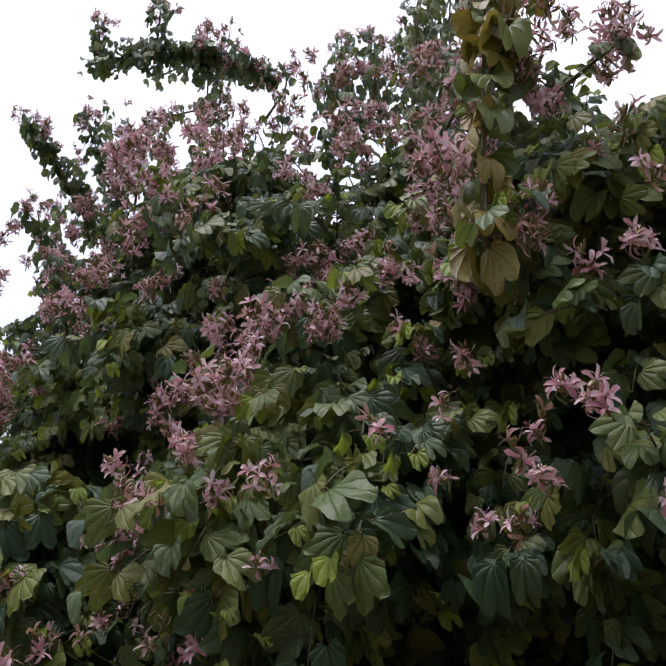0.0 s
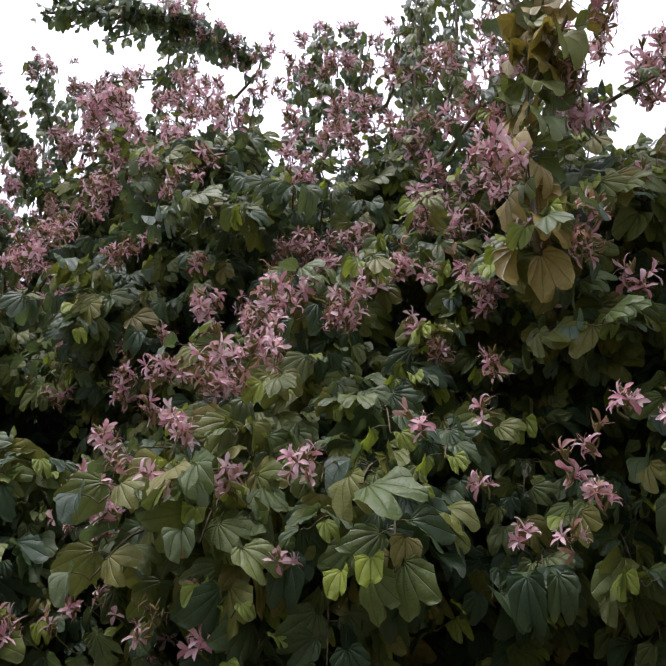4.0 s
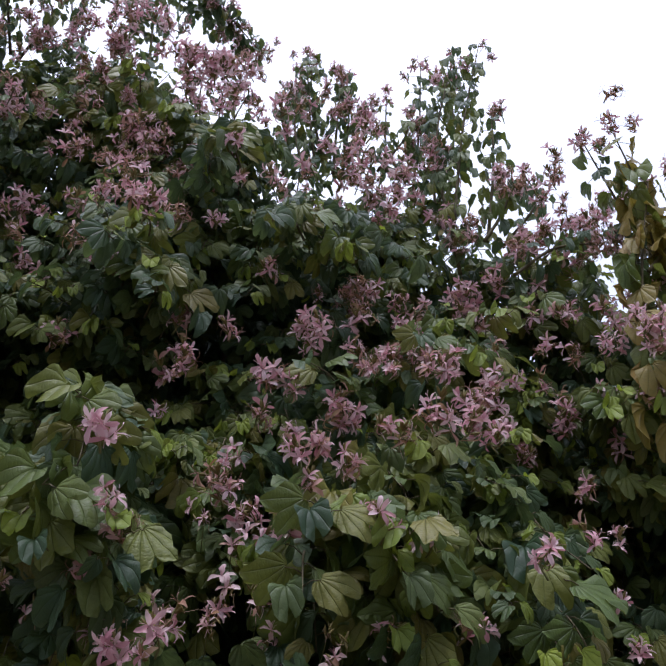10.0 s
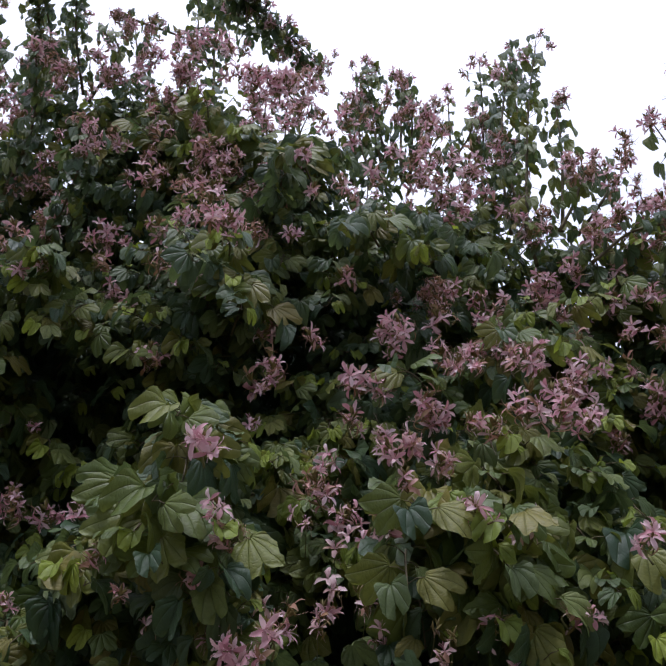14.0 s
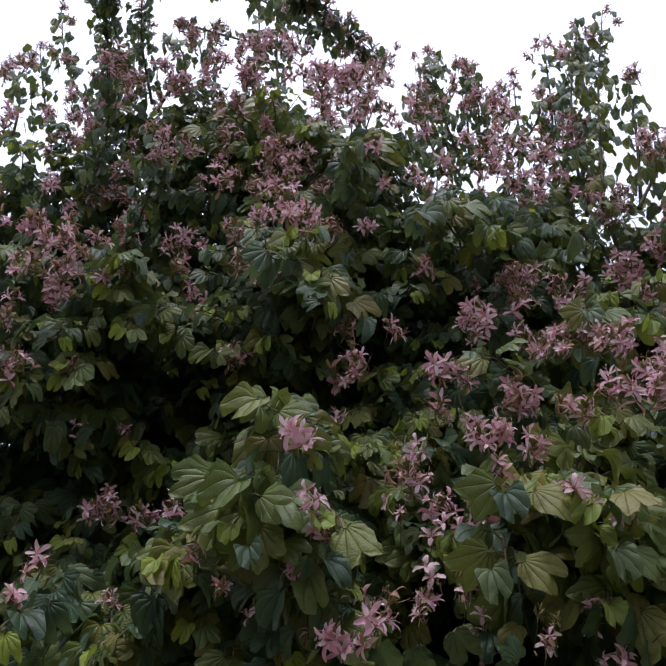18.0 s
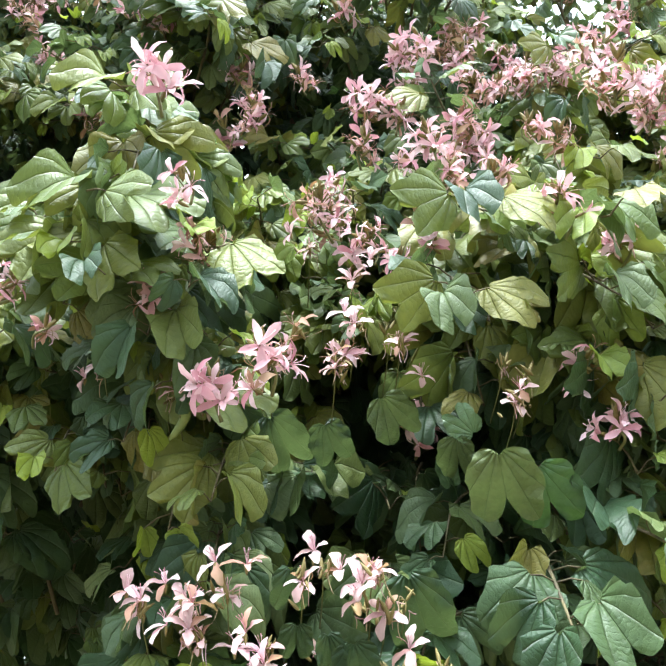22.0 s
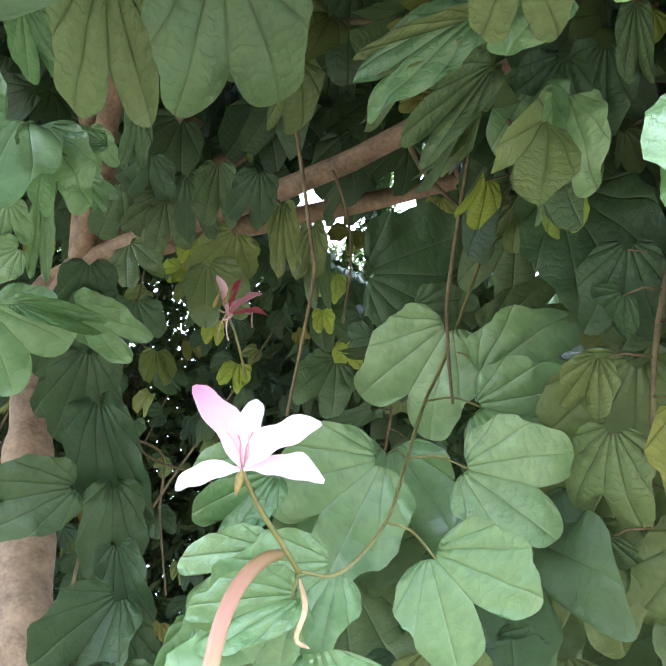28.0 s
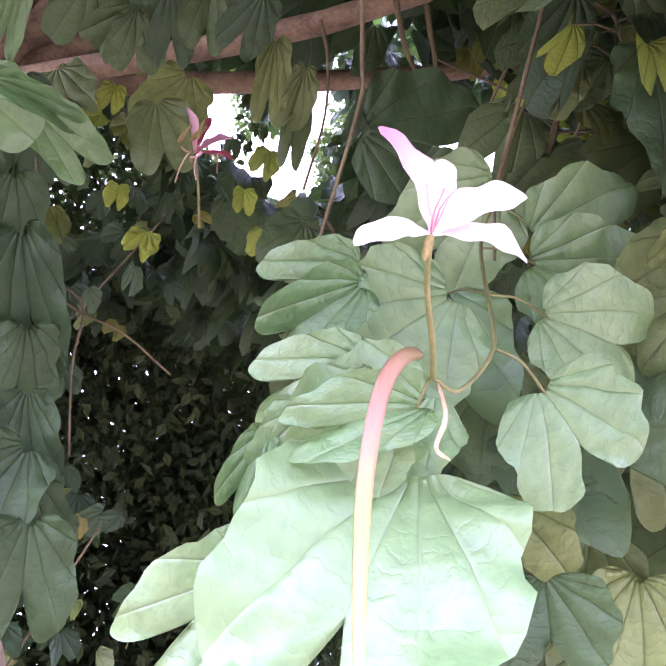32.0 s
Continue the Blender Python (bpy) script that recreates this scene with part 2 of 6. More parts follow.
M_BARK = rough_material("smooth_pinkish_bark", (0.09, 0.06, 0.032), (0.27, 0.195, 0.115), 16, 0.8, 0.006, (0.9, 0.9, 1.3))
M_TWIG = rough_material("twig_bark", (0.07, 0.055, 0.03), (0.17, 0.14, 0.06), 30)
M_STEM = rough_material("green_stem", (0.1, 0.115, 0.03), (0.2, 0.19, 0.06), 40, 0.55, 0.001)
M_BUD = rough_material("olive_bud", (0.11, 0.09, 0.022), (0.26, 0.2, 0.055), 60, 0.6, 0.001)
M_FADED_STEM = rough_material("withered_stamen", (0.3, 0.2, 0.1), (0.55, 0.42, 0.25), 40, 0.6, 0.001)
M_POD = rough_material("green_pod", (0.16, 0.22, 0.045), (0.25, 0.29, 0.08), 20, 0.5, 0.001)


def pod_material():
    """A ripening pod: brown at its stalk, reddish above, yellow-green towards its tip."""
    m, n, l, b = nodes_of("ripening_pod")
    uv, grain = n.new("ShaderNodeUVMap"), n.new("ShaderNodeTexNoise")
    sep = n.new("ShaderNodeSeparateXYZ")
    l.new(uv.outputs["UV"], sep.inputs[0])
    grain.inputs["Scale"].default_value, grain.inputs["Detail"].default_value = 5.0, 6
    l.new(uv.outputs["UV"], grain.inputs["Vector"])
    f = math_node(n, l, "ADD", sep.outputs["X"], math_node(n, l, "MULTIPLY", math_node(n, l, "SUBTRACT", grain.outputs["Fac"], 0.5), 0.3))
    l.new(ramp_node(n, l, f, [(0.0, (0.2, 0.15, 0.05)), (0.2, (0.22, 0.13, 0.06)), (0.4, (0.3, 0.15, 0.1)), (0.65, (0.27, 0.24, 0.07)), (1.0, (0.3, 0.31, 0.09))]), b.inputs["Base Color"])
    b.inputs["Roughness"].default_value = 0.5
    bump = n.new("ShaderNodeBump")
    bump.inputs["Strength"].default_value, bump.inputs["Distance"].default_value = 0.4, 0.001
    l.new(grain.outputs["Fac"], bump.inputs["Height"])
    l.new(bump.outputs["Normal"], b.inputs["Normal"])
    return m


M_POD_RED = pod_material()
M_SOIL = rough_material("soil_and_litter", (0.05, 0.038, 0.025), (0.14, 0.11, 0.07), 3, 0.95, 0.03)
M_WALL = rough_material("grey_render", (0.36, 0.35, 0.33), (0.5, 0.49, 0.46), 2, 0.9, 0.004)
M_BLACK = rough_material("black_metal", (0.002, 0.0022, 0.0028), (0.005, 0.0054, 0.0065), 6, 0.6, 0.001)
M_BLACK.node_tree.nodes["Principled BSDF"].inputs["Specular IOR Level"].default_value = 0.1
M_STEEL = rough_material("galvanised_steel", (0.35, 0.36, 0.37), (0.55, 0.56, 0.57), 15, 0.4, 0.001)
M_STEEL.node_tree.nodes["Principled BSDF"].inputs["Metallic"].default_value = 0.9

# ---- the plan: u runs along the front of the crown, w into it, z up ----
ORIGIN, U_AXIS, W_AXIS = Vector((-0.4, 2.5, 0)), Vector((0.814, -0.581, 0)), Vector((0.581, 0.814, 0))
OUT = -W_AXIS
rng = np.random.default_rng(7)


def at(u, w, z):
    return ORIGIN + U_AXIS * u + W_AXIS * w + Vector((0, 0, z))


# how deep the face of the crown lies, place by place: u, z, w
DEPTH_A = [(-0.85, 2.04, -0.28), (1.5, 2.2, 0.0), (-0.54, 2.25, -0.31), (-0.12, 2.37, -0.47), (-0.29, 2.45, -0.48), (-1.05, 2.48, 0.13),
    (1.39, 2.53, -0.26), (-0.73, 2.56, -0.46), (-2.0, 2.6, 0.1), (2.2, 2.6, -0.05), (0.07, 2.61, -0.4), (-0.46, 2.7, -0.03),
    (-0.91, 2.73, -0.33), (0.85, 2.75, -0.13), (1.31, 2.78, -0.42), (0.38, 2.83, -0.55), (0.14, 2.86, -0.4), (1.0, 2.87, -0.23),
    (-0.1, 2.88, -0.54), (-1.64, 2.89, 0.01), (-1.1, 2.9, -0.49), (-1.99, 2.9, 0.04), (-1.29, 2.91, -0.3), (-0.9, 2.93, -0.81),
    (1.2, 2.95, -0.31), (-2.6, 3.0, 0.5), (-0.33, 3.01, -0.56), (0.63, 3.04, -0.37), (-1.98, 3.09, 0.14), (-0.6, 3.13, -0.25),
    (-1.2, 3.13, -0.36)]
DEPTH_B = [(-0.96, 3.19, -0.58), (-0.18, 3.2, -0.34), (0.18, 3.3, -0.56), (-0.55, 3.34, -0.2), (1.3, 3.35, -0.17), (-1.51, 3.37, 0.19),
    (0.82, 3.38, -0.07), (2.2, 3.4, 0.0), (-1.73, 3.49, 0.49), (-1.96, 3.53, 0.51), (-0.51, 3.55, -0.2), (0.96, 3.57, 0.06),
    (1.57, 3.61, -0.27), (0.28, 3.64, -0.44), (0.47, 3.68, 0.03), (-0.86, 3.69, 0.08), (0.8, 3.7, 0.01), (-0.15, 3.75, -0.3),
    (1.43, 3.78, -0.2), (1.07, 3.82, -0.52), (-1.89, 3.85, 0.73), (-0.77, 3.94, -0.0), (-0.23, 3.94, -0.15), (0.52, 3.95, -0.07),
    (-0.0, 3.95, -0.11), (1.54, 3.96, -0.2), (1.31, 3.99, -0.29), (-2.6, 4.0, 0.55), (-1.93, 4.04, 0.52), (-1.25, 4.05, 0.25),
    (-0.6, 4.06, -0.01), (0.77, 4.08, -0.1)]
DEPTH_C = [(-2.31, 4.13, 0.19), (2.2, 4.2, 0.05), (-1.02, 4.23, -0.54), (-0.14, 4.29, 0.02), (-2.4, 4.32, 0.08), (1.32, 4.34, -0.29),
    (-0.35, 4.35, 0.11), (1.55, 4.42, -0.08), (-1.62, 4.46, 0.74), (0.08, 4.49, 0.2), (0.92, 4.5, -0.07), (-1.19, 4.53, -0.28),
    (-0.2, 4.55, -0.67), (0.46, 4.58, 0.22), (1.65, 4.6, -0.14), (0.67, 4.6, 0.06), (-2.1, 4.64, -0.05), (-2.38, 4.65, 0.0),
    (1.18, 4.68, -0.21), (-0.34, 4.69, -0.6), (-0.91, 4.7, -0.05), (-1.1, 4.71, -0.29), (-0.53, 4.73, -0.32), (-0.14, 4.77, -0.53),
    (0.97, 4.78, -0.01), (-1.65, 4.82, 0.26), (-0.69, 4.86, -0.04), (-2.44, 4.94, 0.03), (-1.94, 4.94, 0.18), (1.08, 4.96, -0.1),
    (-1.29, 5.0, -0.05), (2.0, 5.0, 0.1)]
DEPTH_D = [(0.47, 5.07, 0.15), (-0.73, 5.09, -0.59), (-0.32, 5.14, 0.39), (-0.11, 5.15, 0.23), (-1.76, 5.16, 0.4), (0.94, 5.18, -0.09),
    (-0.85, 5.24, -0.5), (1.18, 5.26, -0.54), (0.14, 5.31, 0.36), (-1.2, 5.35, -0.01), (-1.02, 5.5, 0.18), (0.13, 5.52, 0.26),
    (-0.72, 5.52, -0.0), (0.32, 5.55, 0.2), (-1.61, 5.59, 0.07), (1.6, 5.6, 0.15), (-0.3, 5.6, 0.35), (-2.16, 5.67, 0.33),
    (-1.42, 5.72, 0.05), (-1.1, 5.73, -0.04), (0.51, 5.74, 0.17), (-0.6, 5.78, -0.17), (-1.05, 5.94, 0.15), (-2.6, 6.2, -0.05),
    (0.3, 6.0, 0.35), (-1.51, 6.09, 0.12), (-2.31, 6.11, 0.1), (-0.21, 6.17, 0.15), (-1.25, 6.18, -0.22), (-1.75, 6.24, 0.1),
    (-0.73, 6.25, 0.17), (0.14, 6.32, 0.36)]
DEPTH_E = [(-2.18, 6.34, 0.13), (-0.92, 6.39, 0.16), (-1.87, 6.45, 0.12), (-1.48, 6.46, 0.12), (0.81, 6.68, -0.08), (-0.53, 6.96, 0.25),
    (-1.75, 7.0, 0.11), (-2.2, 7.0, 0.4), (0.6, 7.16, 0.4), (0.09, 7.19, 0.54), (-0.15, 7.24, 0.48), (-1.1, 7.4, 0.45),
    (0.5, 2.5, 0.35), (0.9, 2.45, 0.4), (0.25, 2.4, 0.32), (1.2, 2.48, 0.35)]
DEPTH = [DEPTH_A, DEPTH_B, DEPTH_C, DEPTH_D, DEPTH_E]
FACE = np.array([row for rows in DEPTH for row in rows])
TOP_U = (-4.5, -3.0, -2.3, -1.9, -1.3, -1.0, -0.74, -0.54, 0.2, 0.47, 0.6, 0.72, 0.9, 1.05, 1.4, 1.75, 2.2, 3.0, 4.5)
TOP_Z = (6.2, 6.5, 6.85, 7.0, 6.95, 6.45, 6.3, 6.1, 6.15, 6.1, 5.8, 5.5, 5.32, 5.15, 4.92, 4.76, 4.65, 4.5, 4.2)
# dark hollows in the face where few twigs reach out: u, w, z, reach
DARK_A = [(0.41, -0.3, 2.56, 0.1), (0.12, -0.36, 2.56, 0.07), (1.19, -0.22, 2.64, 0.08), (0.35, -0.36, 2.67, 0.08), (-1.04, -0.24, 2.69, 0.1), (-1.21, -0.16, 2.7, 0.07),
    (-1.62, -0.05, 2.73, 0.09), (-0.28, -0.37, 2.77, 0.09), (-0.66, -0.29, 2.88, 0.06), (-1.56, 0.02, 2.97, 0.1), (-0.4, -0.43, 3.01, 0.06), (1.07, -0.23, 3.02, 0.1),
    (1.55, -0.22, 3.22, 0.1), (1.08, -0.15, 3.26, 0.14), (-1.21, -0.15, 3.47, 0.06), (-1.5, 0.21, 3.5, 0.1), (-2.2, 0.34, 3.64, 0.12), (-0.93, -0.07, 3.77, 0.09),
    (0.95, -0.27, 3.79, 0.06), (-2.31, 0.24, 3.99, 0.11), (0.58, -0.02, 4.04, 0.06), (-0.95, 0, 4.04, 0.09), (-1.84, 0.42, 4.25, 0.18), (-0.74, -0.02, 4.28, 0.14)]
DARK_B = [(-1.55, 0.34, 4.39, 0.12), (-1.75, 0.2, 4.68, 0.11)]
DARK = [DARK_A, DARK_B]


def front(u, z):
    """The depth of the crown's face at u, z: the nearest of the known places weigh most."""
    d2 = (u - FACE[:, 0]) ** 2 + (z - FACE[:, 1]) ** 2
    k = np.exp(-d2 / 0.045) + 1e-3 / (1 + d2) ** 2
    return float(k @ FACE[:, 2] / k.sum())


def top(u):
    return float(np.interp(u, TOP_U, TOP_Z))


# ---- mesh builders ----
def mesh_of(name, verts, faces, uvs=None, mats=(), slots=None, smooth=True):
    me = bpy.data.meshes.new(name)
    me.from_pydata([tuple(v) for v in verts], [], faces)
    if uvs is not None:
        lay = me.uv_layers.new(name="UVMap")
        idx = np.empty(len(me.loops), dtype=np.int32)
        me.loops.foreach_get("vertex_index", idx)
        lay.data.foreach_set("uv", np.asarray(uvs, dtype=np.float32)[idx].ravel())
    for m in mats:
        me.materials.append(m)
    if slots is not None:
        me.polygons.foreach_set("material_index", np.asarray(slots, dtype=np.int32))
    if smooth:
        me.polygons.foreach_set("use_smooth", np.ones(len(me.polygons), dtype=bool))
    me.update()
    return me


def soft_rim(rim, steps):
    """More points along a rim, on a curve through the given ones."""
    p = [rim[0]] + rim + [rim[-1]]
    dense = []
    for k in range(1, len(p) - 2):
        for j in range(steps):
            q = j / steps
            dense.append(tuple(0.5 * (2 * b + (c - a) * q + (2 * a - 5 * b + 4 * c - d) * q * q + (3 * b - a - 3 * c + d) * q ** 3) for a, b, c, d in zip(p[k - 1], p[k], p[k + 1], p[k + 2])))
    return [(x, max(0.0, y)) for x, y in dense] + [rim[-1]]


def leaf_shape(seed, fine=False, cleft=0.66, bare=False, mid=False, folds=(-0.05, 0.42), droops=(0.0, 0.42)):
    """A two-lobed leaf of length 1 along x, its base at the origin: vertices, faces and flat coordinates."""
    r = np.random.default_rng(seed)
    rim = [(0.0, 0.0), (-0.1, 0.12), (-0.11, 0.28), (-0.02, 0.43), (0.16, 0.52), (0.37, 0.56), (0.59, 0.56), (0.79, 0.52), (0.93, 0.45),
           (1.0, 0.35), (1.0, 0.24), (0.94, 0.14), ((cleft + 0.94) / 2, 0.055), (cleft, 0.0)]
    if bare:
        rim = [rim[i] for i in (0, 2, 4, 6, 8, 10, 13)]
    elif not fine:
        rim = [rim[i] for i in (0, 1, 2, 4, 5, 7, 8, 9, 10, 11, 13)]
    if fine:
        rim = soft_rim(rim, 3)
    if mid:
        rim = soft_rim(rim, 2)
    rings = 1 if bare else 5 if fine else 2
    fold, droop, curl = r.uniform(*folds), r.uniform(*droops), r.uniform(-0.3, 0.4)
    ph = r.uniform(0, 6.3, 6)
    verts, faces, uvs = [], [], []
    n = len(rim)
    for side in (1, -1):
        grow = r.uniform(0.9, 1.08)
        rows = []
        for k in range(rings + 1):
            if k == 0 and side < 0:
                rows.append(list(range(n)))
                continue
            row = []
            for x, y in rim:
                f = k / rings
                mx = min(max(x, 0.0), cleft)
                wav = 1 + 0.05 * math.sin(7 * math.atan2(y, x - 0.3) + ph[3] * side) + 0.02 * math.sin(17 * math.atan2(y, x - 0.3) + ph[5])
                px, py = mx + (x - mx) * f * wav, y * f * grow * wav
                z = fold * abs(py) - droop * px * px - curl * py * py - 0.3 * max(0.0, px - 0.6) ** 2
                z += f * f * 0.06 * math.sin(7 * px + ph[1] + side) + f * f * 0.03 * math.sin(9 * math.atan2(y, x + 0.1) * 2 + ph[0]) + f * 0.03 * math.sin(11 * py + 8 * px + ph[2]) + f * f * 0.02 * math.sin(19 * px + ph[4] * side)
                row.append(len(verts))
                verts.append((px, side * py * (1 - 0.12 * fold - 0.3 * max(0.0, fold - 0.3)), z))
                uvs.append((px, 0.5 + side * py))
            rows.append(row)
        for k in range(rings):
            for i in range(n - 1):
                a, b, c, d = rows[k][i], rows[k][i + 1], rows[k + 1][i + 1], rows[k + 1][i]
                faces.append((a, b, c, d) if side > 0 else (a, d, c, b))
    return np.array(verts), faces, np.array(uvs)


LEAF_SHAPES, NEAR_SHAPES = ([leaf_shape(s, cleft=0.56 + 0.06 * (s % 4), mid=mid, folds=(-0.35 + 0.12 * s, 0.1 + 0.12 * s), droops=(0.05, 0.7)) for s in range(8)] for mid in (False, True))
BARE_SHAPES = [leaf_shape(20 + s, cleft=0.5 + 0.05 * s, bare=True) for s in range(4)]
FINE_SHAPES = [leaf_shape(50 + s, True, cleft=0.56 + 0.07 * (s % 3)) for s in range(6)]


def turn_of(axis, normal):
    """Columns: along the leaf, across it, out of its face."""
    x = np.asarray(axis, float)
    x = x / np.linalg.norm(x)
    z = np.asarray(normal, float)
    z = z - x * (z @ x)
    z = z / (np.linalg.norm(z) + 1e-9)
    return np.stack([x, np.cross(z, x), z], 1)


class Pile:
    """Gathers many pieces into one mesh."""

    def __init__(self):
        self.v, self.f, self.uv, self.m, self.count = [], [], [], [], 0

    def add(self, shape, turn, place, size, slot=0):
        v, f, uv = shape
        self.v.append((v * size) @ turn.T + np.asarray(place))
        self.f += [tuple(i + self.count for i in q) for q in f]
        self.uv.append(uv)
        self.m += [slot] * len(f)
        self.count += len(v)

    def mesh(self, name, mats):
        return mesh_of(name, np.concatenate(self.v), self.f, np.concatenate(self.uv), mats, self.m)


def tube(points, radii, sides=7):
    """A bent, tapering stem through points."""
    pts = [Vector(p) for p in points]
    verts, faces, uvs = [], [], []
    side = Vector((0.31, 0.77, 0.2))
    for i, p in enumerate(pts):
        d = (pts[min(i + 1, len(pts) - 1)] - pts[max(i - 1, 0)]).normalized()
        a = (side - d * side.dot(d)).normalized()
        b = d.cross(a)
        for k in range(sides):
            q = 2 * math.pi * k / sides
            verts.append(p + (a * math.cos(q) + b * math.sin(q)) * radii[i])
            uvs.append((i / len(pts), k / sides))
    for i in range(len(pts) - 1):
        for k in range(sides):
            j = (k + 1) % sides
            faces.append((i * sides + k, i * sides + j, (i + 1) * sides + j, (i + 1) * sides + k))
    faces.append(tuple(range(sides))[::-1])
    faces.append(tuple((len(pts) - 1) * sides + k for k in range(sides)))
    return np.array([tuple(v) for v in verts]), faces, np.array(uvs)


def smooth_line(points, steps=5):
    """Points along a curve that passes through the given ones."""
    p = [Vector(q) for q in points]
    p = [p[0] * 2 - p[1]] + p + [p[-1] * 2 - p[-2]]
    out = []
    for i in range(1, len(p) - 2):
        for k in range(steps):
            t = k / steps
            out.append(0.5 * (2 * p[i] + (p[i + 1] - p[i - 1]) * t + (2 * p[i - 1] - 5 * p[i] + 4 * p[i + 1] - p[i + 2]) * t * t
                              + (3 * p[i] - p[i - 1] - 3 * p[i + 1] + p[i + 2]) * t ** 3))
    return out + [p[-2]]


def taper(a, b, n):
    return [a + (b - a) * i / (n - 1) for i in range(n)]


EYE3 = np.eye(3)


def part(name, me, parent, label="", m=None):
    ob = new(name, me)
    ob.parent = parent
    if m is not None:
        ob.matrix_basis = m
    if label:
        tagged(ob, label)
    return ob


# ---- flowers ----
def petal_shape(seed, length=1.0, wide=0.15, curl=0.3):
    r = np.random.default_rng(seed)
    verts, faces, uvs = [], [], []
    n = 5
    bend, twist, wav = curl * r.uniform(0.5, 1.5), r.uniform(-0.5, 0.5), r.uniform(0, 6)
    for i in range(n + 1):
        t = i / n
        h = wide * (0.14 + 0.86 * math.sin(math.pi * min(1.0, t ** 1.25 * 0.93 + 0.02)) ** 0.8) if t < 1 else 0.015
        a = bend * t * t
        cx, cz = length * (t - 0.25 * a * t), length * (0.18 * t - a * t * 0.6)
        for k in (-1, 0, 1):
            ang = twist * t
            y = k * h * (1 + 0.12 * math.sin(9 * t + wav + k))
            verts.append((cx, y * math.cos(ang), cz + y * math.sin(ang) + (0.06 * h / wide if k else 0.0) + 0.02 * math.sin(13 * t + wav) * abs(k)))
            uvs.append((t, 0.5 + 0.5 * k))
    for i in range(n):
        for k in range(2):
            a = i * 3 + k
            faces.append((a, a + 1, a + 4, a + 3))
    return np.array(verts), faces, np.array(uvs)


PETALS = [petal_shape(s, curl=0.2 + 0.2 * (s % 4), wide=0.13 + 0.02 * (s % 3)) for s in range(8)]


def wide_petal(seed):
    """A broad petal of length 1 with a narrow claw, a crinkled rim and a drooping tip."""
    r = np.random.default_rng(80 + seed)
    verts, faces, uvs = [], [], []
    n, m = 14, 6
    ph = r.uniform(0, 6, 3)
    for i in range(n + 1):
        t = i / n
        h = 0.2 * (0.16 + 0.84 * math.sin(math.pi * min(1.0, 0.98 * t ** 1.35)) ** 0.7) if i < n else 0.03
        for k in range(m + 1):
            c = 2 * k / m - 1
            y = c * h * (1 + 0.16 * math.sin(11 * t + ph[0] + 2 * c))
            z = 0.2 * t * (1 - t) * 1.6 - 0.1 * t ** 3 + 0.35 * y * y / 0.2 + 0.02 * abs(c) ** 3 * math.sin(17 * t + ph[1] + c) + 0.012 * math.sin(9 * c + ph[2])
            verts.append((t, y, z))
            uvs.append((t, 0.5 + 0.5 * c))
    for i in range(n):
        for k in range(m):
            a = i * (m + 1) + k
            faces.append((a, a + 1, a + m + 2, a + m + 1))
    return np.array(verts), faces, np.array(uvs)


WIDE_PETALS = [wide_petal(s) for s in range(4)]
CURLED = [petal_shape(30 + s, wide=0.07, curl=1.5) for s in range(4)]


def spindle(length, r, sides=6):
    prof = [(0, 0.25), (0.12, 0.75), (0.35, 1.0), (0.65, 0.85), (0.9, 0.4), (1.0, 0.06)]
    return tube([(length * t, 0, 0) for t, _ in prof], [r * q for _, q in prof], sides)


def rot(axis, degrees):
    return np.array(Matrix.Rotation(radians(degrees), 3, axis))


def stamen_shape(seed):
    r = np.random.default_rng(seed)
    c = r.uniform(0.5, 1.2)
    pts = [(t, 0.04 * math.sin(5 * t + seed), 0.35 * t - c * t ** 3 * 0.5) for t in (0, 0.25, 0.5, 0.75, 1.0)]
    return tube(pts, [0.022, 0.02, 0.018, 0.016, 0.028], 4)


STAMENS = [stamen_shape(s) for s in range(4)]


def add_flower(pile, place, face, size, faded, r):
    """One open flower into a pile: five narrow petals, stamens and a small cup. Slots: pink, pale, faded, bud, stem."""
    up = np.asarray(face, float) / np.linalg.norm(face)
    ref = np.cross(up, (0.3, 0.2, 0.9))
    t0 = turn_of(ref, up)
    spin = r.uniform(0, 72)
    for k in range(5):
        if faded and r.random() < 0.25:
            continue
        lift = r.uniform(-25, 60) if not faded else r.uniform(-75, 10)
        t = t0 @ rot("Z", spin + 72 * k + r.uniform(-14, 14)) @ rot("Y", -lift)
        shape = PETALS[r.integers(8)] if not faded or r.random() < 0.4 else CURLED[r.integers(4)]
        slot = 2 if faded and r.random() < 0.7 else (1 if r.random() < 0.4 else 0)
        pile.add(shape, t, place, size * r.uniform(0.42, 0.56), slot)
    for k in range(3):
        pile.add(STAMENS[r.integers(4)], t0 @ rot("Z", spin + 120 * k) @ rot("Y", -r.uniform(35, 80)), place, size * r.uniform(0.3, 0.4), 2 if faded else 1)
    pile.add(spindle(0.32, 0.05), t0 @ rot("Y", 90), np.asarray(place) + up * size * 0.02, size, 3)


CLUSTER_MATS = (M_PETAL, M_PALE, M_FADED, M_BUD, M_STEM)


def flower_mesh(seed, faded):
    pile = Pile()
    add_flower(pile, (0, 0, 0), (0.05, 0.02, 1), 1.0, faded, np.random.default_rng(700 + seed))
    return pile.mesh("flower", CLUSTER_MATS), pile


FRESH = [flower_mesh(s, False) for s in range(8)]
SPENT = [flower_mesh(40 + s, True) for s in range(8)]


